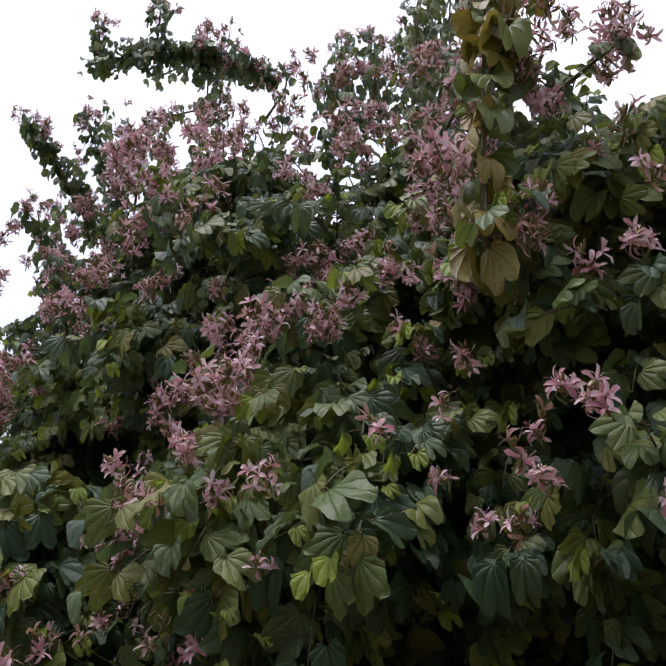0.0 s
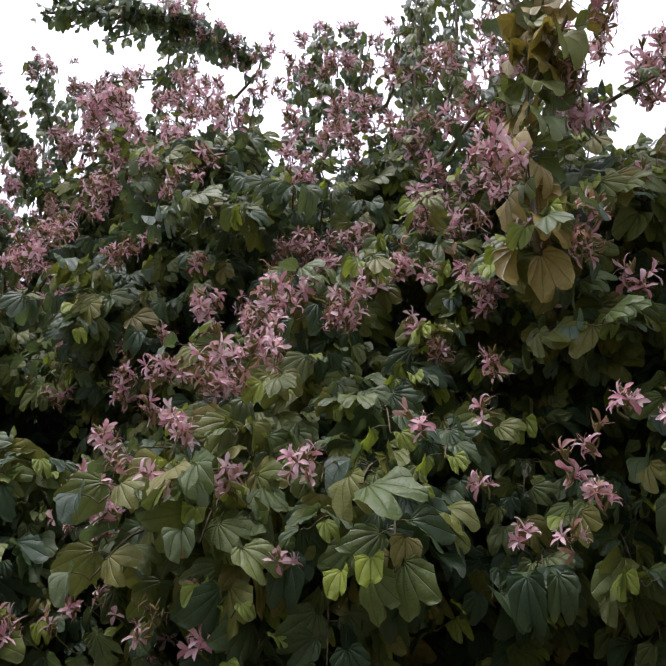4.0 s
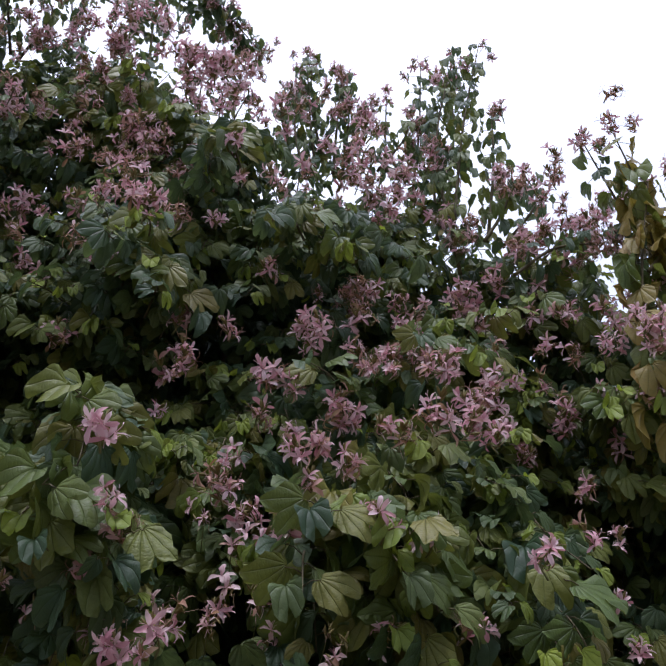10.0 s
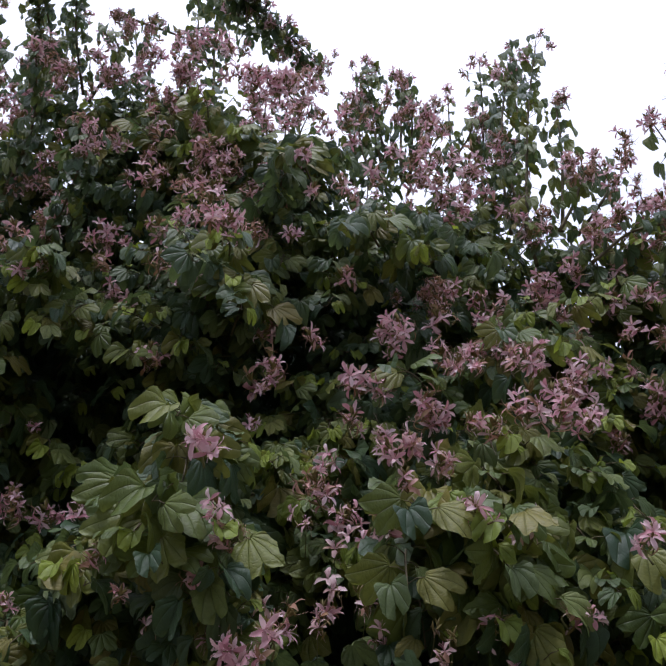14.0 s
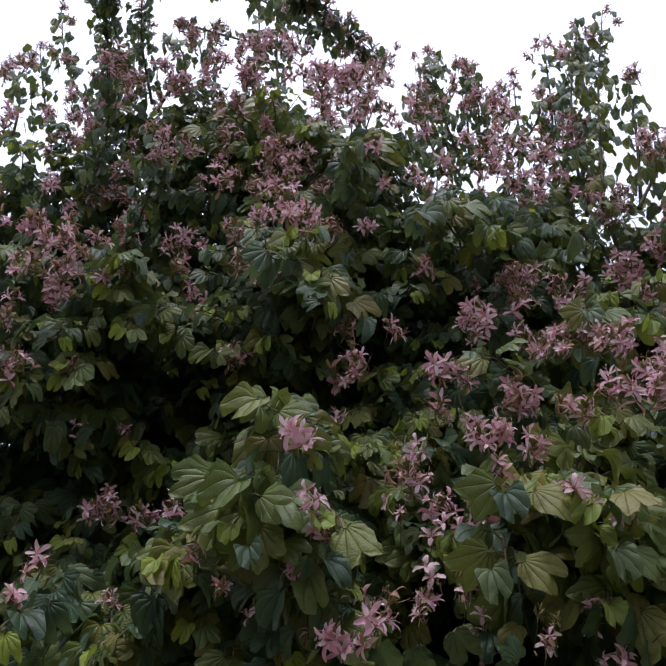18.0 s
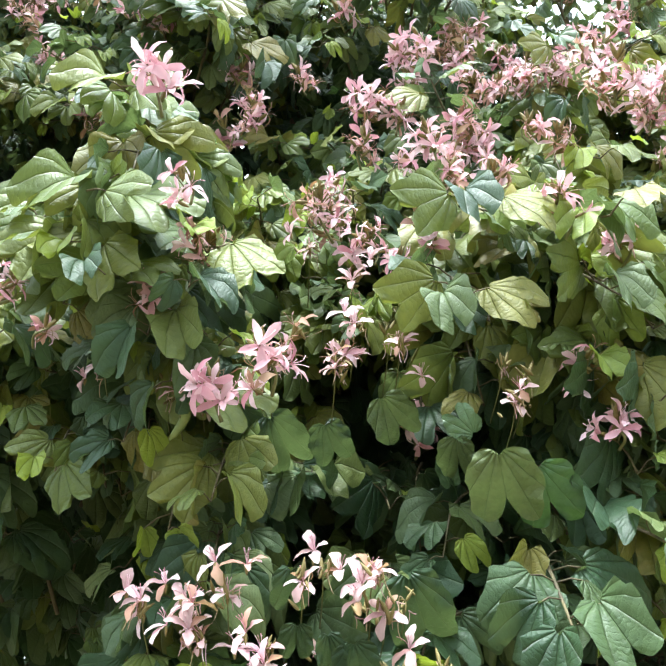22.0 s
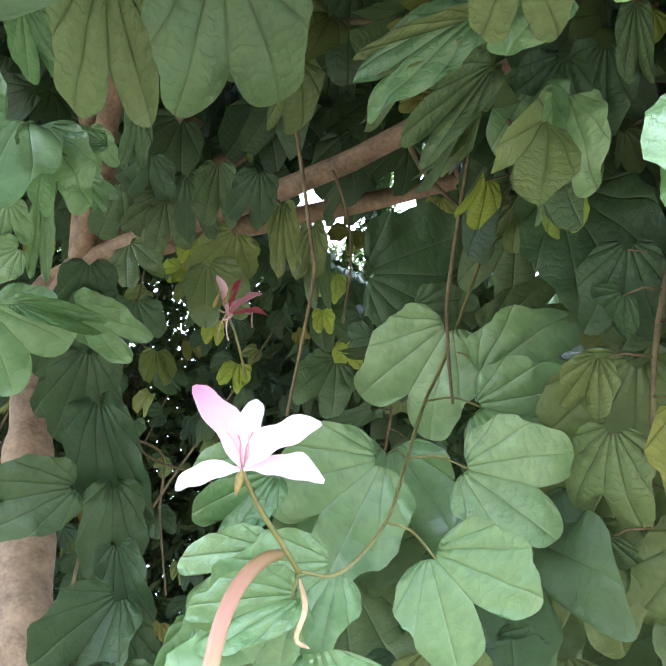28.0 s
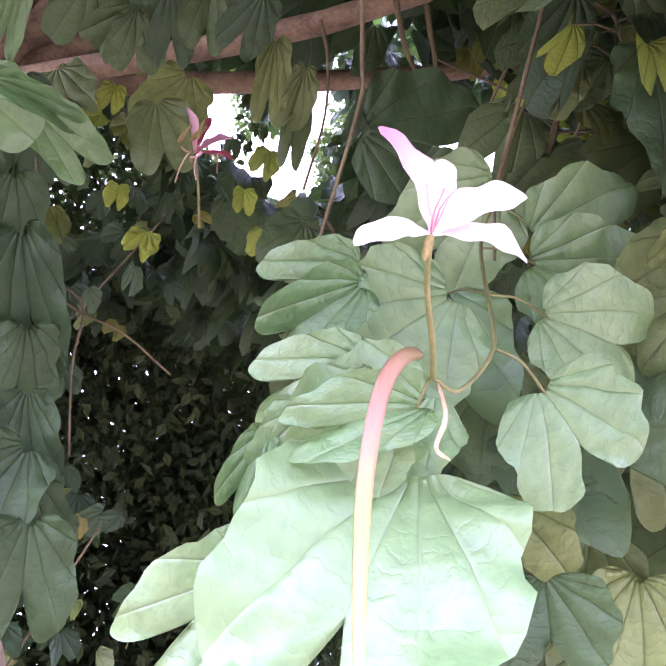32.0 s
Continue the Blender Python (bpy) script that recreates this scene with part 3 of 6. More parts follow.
def raceme_kind(seed, flowers, spread, fade):
    """A raceme that rises along z: its stalks and pointed buds, where its flowers sit, and all of it as one mesh."""
    r = np.random.default_rng(900 + seed)
    pile, sits = Pile(), []
    tall = spread * 1.1
    line = smooth_line([(0, 0, 0), (r.uniform(-.02, .02), r.uniform(-.02, .02), tall * 0.5), (r.uniform(-.03, .03), r.uniform(-.03, .03), tall)], 4)
    pile.add(tube(line, taper(0.0035, 0.0018, len(line)), 5), EYE3, (0, 0, 0), 1.0, 4)
    for k in range(flowers):
        h = tall * r.uniform(0.3, 1.0)
        a = r.uniform(0, 2 * math.pi)
        reach = spread * r.uniform(0.15, 0.6)
        p = np.array((math.cos(a) * reach, math.sin(a) * reach, h + r.uniform(-0.02, 0.03)))
        pile.add(tube([(0, 0, h * 0.8), p * 0.6 + np.array((0, 0, h * 0.33)), p], [0.002, 0.0016, 0.002], 4), EYE3, (0, 0, 0), 1.0, 4)
        up = Vector((math.cos(a), math.sin(a), r.uniform(0.1, 1.1)))
        m = Matrix.Translation(p) @ up.to_track_quat("Z", "Y").to_matrix().to_4x4() @ Matrix.Rotation(r.uniform(0, 6), 4, "Z")
        sits.append((m @ Matrix.Scale(r.uniform(0.075, 0.105), 4), (SPENT if r.random() < fade else FRESH)[r.integers(8)]))
    for k in range(3 + flowers // 3):
        a = r.uniform(0, 2 * math.pi)
        d = np.array((math.cos(a) * 0.5, math.sin(a) * 0.5, 1.0))
        pile.add(spindle(0.035, 0.0045), turn_of(d, np.array((1.1, 0.2, 0.0))), np.array((0, 0, tall * r.uniform(0.8, 1.0))), 1.0, 3)
    stalks = pile.mesh("raceme", CLUSTER_MATS)
    for m, (_, bits) in sits:
        r3, p = np.array(m.to_3x3()), np.array(m.translation)
        for v, uv in zip(bits.v, bits.uv):
            pile.v.append(v @ r3.T + p)
            pile.uv.append(uv)
        pile.f += [tuple(i + pile.count for i in q) for q in bits.f]
        pile.m += bits.m
        pile.count += bits.count
    return stalks, sits, pile.mesh("raceme", CLUSTER_MATS)


# by the number of flowers and by how many of them are spent
RACEMES = {(n, f): [raceme_kind(10 * n + 5 * k + s, (4, 7, 12)[n - 1], (0.05, 0.075, 0.105)[n - 1], f + 0.05 * s) for s in range(5)]
           for n in (1, 2, 3) for k, f in enumerate((0.1, 0.6))}


def raceme(size, m, spent=0.1, near=False):
    """One raceme on the tree. Close to the camera's way its flowers are parts of it."""
    stalks, sits, whole = RACEMES[size, spent][int(rng.integers(5))]
    ob = on_tree("raceme", stalks if near else whole, m)
    if near:
        for q, (f, _) in sits:
            part("flower", f, ob, m=q)
    return ob


# ---- leafy twigs ----
SPRAY_MATS = (M_LEAF, M_OLIVE, M_YOUNG, M_TWIG, M_YELLOWING)


def spray_mesh(seed, leaves, length, olive, shapes):
    """A twig that reaches along x and bows down, its leaves hanging in two rows with their faces out."""
    r = np.random.default_rng(300 + seed)
    pile, bare, sits = Pile(), Pile(), []
    sway = r.uniform(-0.12, 0.12)
    line = smooth_line([(0, 0, 0), (length * 0.4, sway * 0.4, 0.05), (length * 0.75, sway, -0.02), (length, sway * 1.3, -0.16)], 4)
    for heap in (pile, bare):
        heap.add(tube(line, taper(0.006, 0.0018, len(line)), 5), EYE3, (0, 0, 0), 1.0, 3)
    for k in range(leaves):
        q = line[min(len(line) - 1, int((0.12 + 0.88 * k / leaves) * len(line)))]
        s = 1 if k % 2 else -1
        stalk = np.array((r.uniform(0.0, 0.03), s * r.uniform(0.02, 0.05), r.uniform(-0.02, 0.03)))
        base = np.array(q) + stalk
        for heap in (pile, bare):
            heap.add(tube([q, np.array(q) + stalk * 0.5 + np.array((0, 0, 0.006)), base], [0.0016, 0.0014, 0.0014], 4), EYE3, (0, 0, 0), 1.0, 3)
        axis = np.array((r.uniform(-0.2, 0.8), s * r.uniform(0.0, 0.9), r.uniform(-1.3, -0.35)))
        normal = np.array((r.uniform(0.25, 1.0), r.uniform(-0.8, 0.8), r.uniform(0.0, 0.9)))
        slot = 2 if k >= leaves - 2 and r.random() < 0.14 else (1 if r.random() < olive else 0)
        size = r.uniform(0.055, 0.112) * (0.8 if slot == 2 else 1.0)
        k8, turn = int(r.integers(8)), turn_of(axis, normal)
        pile.add(shapes[k8], turn, base, size, slot)
        sits.append((k8, slot, Matrix.Translation(base) @ Matrix([list(t) for t in turn]).to_4x4() @ Matrix.Scale(size, 4)))
    return pile.mesh("leafy_twig", SPRAY_MATS), bare.mesh("leafy_twig", SPRAY_MATS), sits


NEAR_KINDS, FAR_KINDS = ([spray_mesh(s, 12 + s % 5, 0.3 + 0.05 * (s % 4), 0.06 if s < 8 else 0.7, shapes) for s in range(16)] for shapes in (NEAR_SHAPES, LEAF_SHAPES))
SPRAYS = [kind[0] for kind in NEAR_KINDS]
ONE_LEAF = {(k, slot): mesh_of("leaf", *NEAR_SHAPES[k], (SPRAY_MATS[slot],)) for k in range(8) for slot in range(3)}
SPRAY_DATA = []
for me, _, _ in FAR_KINDS:
    v = np.empty(len(me.vertices) * 3)
    me.vertices.foreach_get("co", v)
    lay = np.empty(len(me.loops) * 2)
    me.uv_layers[0].data.foreach_get("uv", lay)
    vi = np.empty(len(me.loops), dtype=int)
    me.loops.foreach_get("vertex_index", vi)
    uv = np.zeros((len(me.vertices), 2))
    uv[vi] = lay.reshape(-1, 2)
    SPRAY_DATA.append((v.reshape(-1, 3), [tuple(p.vertices) for p in me.polygons], uv, [p.material_index for p in me.polygons]))

# the camera's way is kept clear of leaves
WAY = [Vector(p[:3]) for t, *p in PATH]


def clear(p, gap):
    return all((Vector(p) - q).length > gap for q in WAY)


def hollow(u, z):
    return any((u - a) ** 2 + (z - b) ** 2 < (1.25 * r) ** 2 for row in DARK for a, _, b, r in row)


# ---- ground ----
bm = bmesh.new()
bmesh.ops.create_grid(bm, x_segments=60, y_segments=60, size=60)
for v in bm.verts:
    v.co.z = 0.05 * noise.noise(v.co * 0.4) - 0.02
me = bpy.data.meshes.new("ground")
bm.to_mesh(me)
bm.free()
me.materials.append(M_SOIL)
tagged(new("ground", me), "bare brown soil with leaf litter under the trees", "ground", kind="structure")

# an unseen plain wall added behind the camera's way, to block low sky light
bm = bmesh.new()
bmesh.ops.create_cube(bm, size=1.0)
for v in bm.verts:
    v.co = at(v.co.x * 34, -8.2 + v.co.y * 0.3, 2.1 + v.co.z * 4.4)
me = bpy.data.meshes.new("wall_south")
bm.to_mesh(me)
bm.free()
me.materials.append(M_WALL)
tagged(new("wall_south", me), "unseen plain grey rendered wall, added to block low sky light", "wall", kind="structure")

# ---- the orchid tree: trunk and limbs ----
TRUNK = [(0.62, 3.72, -0.05), (0.55, 3.86, 0.6), (0.471, 4.028, 1.233), (0.395, 4.237, 1.452), (0.370, 4.319, 1.562), (0.377, 4.416, 1.738),
         (0.364, 4.502, 1.931), (0.353, 4.533, 2.045), (0.358, 4.588, 2.209), (0.379, 4.602, 2.5)]
tree = tagged(new("orchid_tree"), "tall flowering orchid tree with two-lobed leaves and pink flowers", "tree")
tree.location = TRUNK[0]
HOME = Matrix.Translation(-Vector(TRUNK[0]))


def on_tree(name, me, m=None, label="", parent=None):
    ob = part(name, me, tree, label)
    ob.matrix_basis = HOME @ (m if m is not None else Matrix.Identity(4))
    return ob


line = smooth_line(TRUNK, 6)
wob = [0.056 * (1.25 - 0.35 * i / len(line)) * (1 + 0.07 * math.sin(i * 0.9)) for i in range(len(line))]
v, f, uv = tube(line, wob, 20)
v = v + 0.004 * np.array([noise.noise_vector(Vector(p) * 14) for p in v])
on_tree("trunk", mesh_of("trunk", v, f, uv, (M_BARK,)), label="leaning smooth pinkish-brown trunk with a dark knot")
bm = bmesh.new()
bmesh.ops.create_icosphere(bm, subdivisions=3, radius=0.034)
for q in bm.verts:
    q.co = Vector((q.co.x, q.co.y, q.co.z * 0.75)) * (1 + 0.18 * noise.noise(q.co * 40))
me = bpy.data.meshes.new("knot")
bm.to_mesh(me)
bm.free()
me.materials.append(M_TWIG)
on_tree("knot", me, Matrix.Translation((0.368, 4.235, 1.47)), "dark sunken knot")
fork = Vector(TRUNK[-1])
LIMB_ENDS = [(0.6, 1.0, 4.6), (-0.6, 0.5, 5.2), (-1.6, 0.7, 5.4), (1.5, 0.7, 4.0), (0.2, 1.8, 5.6), (-0.9, 0.25, 3.6), (0.5, 0.2, 3.3), (-0.1, 0.3, 5.0)]
for k, e in enumerate(LIMB_ENDS):
    end = at(*e)
    mid = fork.lerp(end, 0.5) + Vector((0, 0, -0.25 + 0.1 * (k % 3)))
    ln = smooth_line([fork - Vector((0, 0, 0.3)), fork, mid, end], 6)
    v, f, uv = tube(ln, taper(0.045, 0.012, len(ln)), 10)
    on_tree("limb", mesh_of("limb", v, f, uv, (M_BARK,)))

# ---- patches on the crown's face: u, w, z, reach ----
# fresh pink flowers
PINK_A = [(-0.04, -0.31, 2.52, 0.04), (1.39, -0.26, 2.53, 0.05), (-0.83, -0.38, 2.55, 0.05), (-0.74, -0.45, 2.56, 0.06), (-0.69, -0.42, 2.65, 0.04), (-0.39, -0.03, 2.67, 0.06),
    (0.22, -0.36, 2.69, 0.03), (0.83, -0.12, 2.75, 0.03), (1.06, -0.2, 2.76, 0.05), (1.31, -0.4, 2.79, 0.05), (-0.96, -0.37, 2.79, 0.06), (0.38, -0.53, 2.82, 0.05),
    (1, -0.23, 2.87, 0.04), (0.76, -0.22, 2.87, 0.04), (-1.64, 0.01, 2.89, 0.04), (-1.99, 0.04, 2.9, 0.05), (-0.12, -0.51, 2.91, 0.06), (-0.9, -0.59, 2.92, 0.04),
    (1.09, -0.23, 2.93, 0.03), (0.06, -0.39, 2.94, 0.05), (1.19, -0.3, 2.96, 0.03), (-0.44, -0.32, 2.96, 0.04), (-0.39, -0.41, 2.97, 0.03), (-0.93, -0.74, 3, 0.06)]
PINK_B = [(-0.49, -0.29, 3.04, 0.06), (0.62, -0.35, 3.04, 0.04), (-0.52, -0.26, 3.06, 0.03), (-0.32, -0.48, 3.08, 0.07), (-1.98, 0.14, 3.09, 0.05), (-0.62, -0.24, 3.15, 0.07),
    (-0.18, -0.34, 3.21, 0.06), (0.18, -0.53, 3.31, 0.09), (-0.27, -0.27, 3.33, 0.05), (-0.55, -0.2, 3.34, 0.03), (-1.51, 0.19, 3.37, 0.03), (0.82, -0.07, 3.38, 0.06),
    (1.47, -0.18, 3.43, 0.05), (-0.45, -0.17, 3.48, 0.07), (-1.73, 0.49, 3.49, 0.09), (-0.85, 0.02, 3.66, 0.03), (-0.44, -0.14, 3.69, 0.1), (0.24, -0.39, 3.7, 0.09),
    (0.82, 0.01, 3.72, 0.05), (1.06, -0.49, 3.83, 0.11), (-0.76, 0, 3.93, 0.08), (-0.23, -0.15, 3.94, 0.09), (0.52, -0.07, 3.95, 0.06), (-1.89, 0.54, 4.01, 0.04)]
PINK_C = [(0.77, -0.1, 4.08, 0.05), (-0.61, -0.01, 4.08, 0.05), (-0.82, 0, 4.1, 0.06), (-1.01, -0.51, 4.27, 0.08), (-2.4, 0.08, 4.32, 0.06), (-1.18, -0.09, 4.33, 0.08),
    (1.49, -0.09, 4.41, 0.14), (0.54, 0.2, 4.52, 0.18), (-1.19, -0.28, 4.53, 0.06), (-2.07, -0.04, 4.62, 0.08), (-0.34, -0.6, 4.69, 0.12), (-1.73, 0.38, 5.13, 0.08),
    (-0.85, -0.5, 5.24, 0.15), (-1.14, 0.06, 5.39, 0.08), (-0.96, 0.15, 5.87, 0.11), (-2.4, 0.23, 5.95, 0.08), (-2.31, 0.19, 6.11, 0.14), (-0.73, 0.17, 6.25, 0.14),
    (-1.48, 0.12, 6.46, 0.2)]
PINK = [PINK_A, PINK_B, PINK_C]
# flowers that are mostly spent
FADED_A = [(-0.07, -0.31, 2.66, 0.03), (0.97, -0.19, 2.68, 0.04), (0.16, -0.35, 2.7, 0.04), (-0.58, -0.25, 2.75, 0.04), (-1.19, -0.32, 2.77, 0.04), (-0.87, -0.41, 2.89, 0.07),
    (-1.29, -0.3, 2.91, 0.04), (0.8, -0.24, 3.1, 0.04), (0.02, -0.33, 3.37, 0.06), (1.3, -0.17, 3.46, 0.05), (-1.96, 0.51, 3.53, 0.06), (1.12, -0.31, 3.56, 0.11),
    (-0.17, -0.2, 3.57, 0.08), (0.33, -0.28, 3.57, 0.08), (1.03, -0.03, 3.62, 0.05), (1.58, -0.25, 3.63, 0.05), (0.97, -0.12, 3.72, 0.07), (0.43, -0.22, 3.75, 0.05),
    (0, -0.11, 3.95, 0.12), (1.54, -0.2, 3.96, 0.06), (-2.08, 0.51, 3.96, 0.05), (-2.31, 0.19, 4.13, 0.07), (-1.32, 0.2, 4.17, 0.04), (1.32, -0.29, 4.34, 0.08)]
FADED_B = [(-2.25, 0.05, 4.38, 0.12), (-2.15, -0.02, 4.5, 0.07), (0.06, 0.2, 4.54, 0.17), (1.65, -0.14, 4.6, 0.09), (0.67, 0.06, 4.6, 0.08), (-2.38, 0, 4.65, 0.09),
    (1.18, -0.21, 4.68, 0.09), (-0.91, -0.05, 4.7, 0.07), (-1.1, -0.29, 4.71, 0.07), (-0.17, -0.47, 4.75, 0.07), (0.85, -0.02, 4.78, 0.11), (-1.65, 0.26, 4.82, 0.06),
    (-2.44, 0.03, 4.94, 0.08), (-1.94, 0.18, 4.94, 0.06), (1.08, -0.1, 4.96, 0.11), (0.47, 0.15, 5.07, 0.12), (-1.36, -0.06, 5.09, 0.1), (-0.91, 0.08, 5.13, 0.1),
    (-0.11, 0.23, 5.15, 0.08), (0.94, -0.09, 5.18, 0.17), (-1.92, 0.24, 5.19, 0.09), (-0.01, 0.02, 5.35, 0.1), (-0.93, 0.12, 5.35, 0.15), (-1.2, -0.01, 5.35, 0.1)]
FADED_C = [(0.3, 0.24, 5.45, 0.09), (0.13, 0.26, 5.52, 0.08), (-2.16, 0.33, 5.52, 0.09), (0.32, 0.2, 5.55, 0.1), (-1.61, 0.07, 5.59, 0.12), (-2.07, 0.32, 5.72, 0.09),
    (0.51, 0.17, 5.74, 0.12), (-0.6, -0.17, 5.78, 0.08), (-1.51, 0.12, 6.09, 0.11), (-0.21, 0.15, 6.17, 0.16), (-1.25, -0.22, 6.18, 0.12), (0.14, 0.36, 6.32, 0.15),
    (-2.18, 0.13, 6.34, 0.12), (-0.92, 0.16, 6.39, 0.1), (-1.87, 0.12, 6.45, 0.14), (-1.75, 0.11, 7, 0.13)]
FADED = [FADED_A, FADED_B, FADED_C]
# lighter, olive leaves that reach out to the sky
LIGHT_A = [(-0.91, -0.33, 2.73, 0.06), (0.02, -0.33, 2.74, 0.11), (0.39, -0.47, 2.76, 0.08), (-0.05, -0.33, 2.77, 0.11), (-1.77, -0.01, 2.78, 0.08), (-1.05, -0.43, 2.81, 0.08),
    (0.14, -0.4, 2.86, 0.08), (-1.37, -0.19, 2.93, 0.08), (0.23, -0.43, 2.95, 0.07), (-0.29, -0.42, 2.97, 0.06), (-1.06, -0.51, 3.02, 0.12), (-1.2, -0.36, 3.13, 0.07),
    (0.06, -0.34, 3.19, 0.11), (-0.96, -0.58, 3.19, 0.07), (1.44, -0.21, 3.23, 0.09), (1.11, -0.2, 3.52, 0.08), (0.41, -0.02, 3.56, 0.14), (1, -0.35, 3.76, 0.08),
    (1.42, -0.2, 3.8, 0.1), (1.56, -0.21, 3.93, 0.15), (-1.99, 0.53, 3.98, 0.1), (1.31, -0.29, 3.99, 0.1), (-2.16, 0.27, 4.19, 0.1), (-0.97, -0.28, 4.29, 0.1)]
LIGHT_B = [(0.2, -0.3, 3.9, 0.1), (0.5, -0.1, 4.2, 0.1), (0.3, 0.05, 4.3, 0.1), (0.0, -0.3, 3.5, 0.1), (0.7, 0.0, 3.9, 0.1), (-0.21, -0.4, 2.88, 0.08),
    (-0.06, -0.33, 2.83, 0.06), (-0.11, -0.36, 3.11, 0.08), (0.06, -0.3, 2.98, 0.07), (0.92, -0.07, 4.5, 0.12), (-1.96, 0.03, 4.51, 0.15), (-1.59, 0.12, 4.52, 0.09),
    (-0.69, -0.04, 4.86, 0.14), (0.28, 0.3, 5.19, 0.14), (-0.72, 0, 5.52, 0.13), (-1.42, 0.05, 5.72, 0.12), (-1.1, -0.04, 5.73, 0.16)]
LIGHT = [LIGHT_A, LIGHT_B]


# openings among the boughs through which the sky shows: a way up from under the crown, and how wide it grows in a metre
OPENINGS = [((0.645, 0.511, 0.57), 0.045), ((0.772, 0.25, 0.585), 0.06), ((0.717, 0.434, 0.545), 0.035), ((0.682, 0.405, 0.609), 0.035), ((0.734, 0.267, 0.625), 0.035)]
# a thin place, with the small-leaved trees behind in sight
THIN = [((0.6, 0.658, 0.455), 0.1)]


def open_sky(points, rows=OPENINGS, margin=0.0):
    """Which of the points lie in an opening, its edge uneven."""
    rel = np.asarray(points) - np.array((-0.86, 2.88, 1.41))
    found = np.zeros(len(rel), dtype=bool)
    for way, wide in rows:
        way = np.array(way) / np.linalg.norm(way)
        along = rel @ way
        off = np.linalg.norm(rel - np.outer(along, way), axis=1)
        edge = 1.0 + 0.4 * np.sin(17 * rel[:, 0] / np.maximum(along, 0.5) + 2 * way[0]) * np.cos(23 * rel[:, 2] / np.maximum(along, 0.5))
        found |= (along > 1.0) & (off < wide * along * edge + margin)
    return found


# ---- the crown: leafy twigs all over its front, the nearest as parts of their own ----
twigs = []
tries = 0
while len(twigs) < 1500 and tries < 15000:
    tries += 1
    u, z = rng.uniform(-3.3, 2.6), rng.uniform(2.1, 7.0)
    if (u < -1.0 and z < 2.5) or z > top(u) - 0.2 or (hollow(u, z) and rng.random() < 0.98):
        continue
    if abs(u + 0.2) > 1.9 and rng.random() < 0.45:
        continue
    depth = rng.choice([0.0, 0.15, 0.35], p=[0.62, 0.25, 0.13])
    w = front(u, z) + 0.56 + depth + (0.14 if z < 3.1 and u < -0.3 else 0.0) + rng.normal(0, 0.05)
    p = at(u, w, z)
    if not clear(p, 0.75) or open_sky([p + OUT * 0.2], margin=0.1)[0]:
        continue
    d = OUT + U_AXIS * rng.normal(0, 0.55) + Vector((0, 0, rng.normal(0.05, 0.35)))
    olive = rng.random() < (0.5 if u > 0.1 and z > 3.3 else 0.24 if z > 2.8 else 0.04)
    twigs.append((p, d.normalized(), int(rng.integers(8, 16) if olive else rng.integers(0, 8)), rng.uniform(0.88, 1.15) * float(np.interp(z, (3, 5.5), (1.05, 0.8))), depth))

# lighter, olive twigs
for row in LIGHT:
    for u, w, z, reach in row:
        for _ in range(2 + int(reach * (36 if z > 3.2 else 20))):
            p = at(u + rng.normal(0, reach * 0.45), w + 0.44 + rng.normal(0, 0.04), z + 0.1 + rng.normal(0, reach * 0.5))
            d = OUT + U_AXIS * rng.normal(0, 0.25) + Vector((0, 0, rng.normal(0.0, 0.2)))
            if clear(p, 0.75):
                twigs.append((p, d.normalized(), int(rng.integers(8, 16) if z > 2.78 else rng.integers(4, 14)), rng.uniform(0.95, 1.2) * (1.15 if z < 3.2 else 1.0), 0.0))
# and some just under the flowers
for row in PINK + FADED:
    for u, w, z, reach in row:
        for _ in range(1 + int(reach * 16)):
            p = at(u + rng.normal(0, reach * 0.7), w + 0.5 + rng.normal(0, 0.04), z - rng.uniform(0.02, 0.1) + rng.normal(0, reach * 0.6))
            d = OUT + U_AXIS * rng.normal(0, 0.5) + Vector((0, 0, rng.normal(0.0, 0.25)))
            if z < top(u) and clear(p, 0.75):
                twigs.append((p, d.normalized(), int(rng.integers(4, 16)), rng.uniform(0.85, 1.05), 0.0))


def twig_pose(p, d, size):
    x = Vector((d.x, d.y, d.z))
    y = Vector((0, 0, 1)).cross(x).normalized()
    m = Matrix((x, y, x.cross(y))).transposed().to_4x4()
    return Matrix.Translation(p) @ m @ Matrix.Scale(size, 4)


near_first = sorted(range(len(twigs)), key=lambda i: (twigs[i][4] > 0.01, (twigs[i][0] - at(-0.5, -0.3, 2.9)).length))
own, leafed = set(near_first[:290]), set(near_first[:170])
crown = Pile()
for i, (p, d, k, size, _) in enumerate(twigs):
    m = twig_pose(p, d, size)
    if i in leafed:
        twig = on_tree("leafy_twig", NEAR_KINDS[k][1], m)
        for shape, slot, q in NEAR_KINDS[k][2]:
            part("leaf", ONE_LEAF[shape, slot], twig, m=q)
    elif i in own:
        on_tree("leafy_twig", SPRAYS[k], m)
    else:
        v, f, uv, sl = SPRAY_DATA[k]
        r3 = np.array(m.to_3x3())
        crown.v.append(v @ r3.T + np.array(m.translation))
        crown.f += [tuple(j + crown.count for j in q) for q in f]
        crown.uv.append(uv)
        crown.m += sl
        crown.count += len(v)
tagged(on_tree("crown", crown.mesh("crown", SPRAY_MATS), label="dense green two-lobed leaves of the crown"), kind="stuff")

# the leaves inside the crown, and the thick of it behind
def turns_of(axes, normals):
    x = axes / np.linalg.norm(axes, axis=1, keepdims=True)
    z = normals - x * (normals * x).sum(1, keepdims=True)
    z = z / (np.linalg.norm(z, axis=1, keepdims=True) + 1e-9)
    return np.stack([x, np.cross(z, x), z], 2)


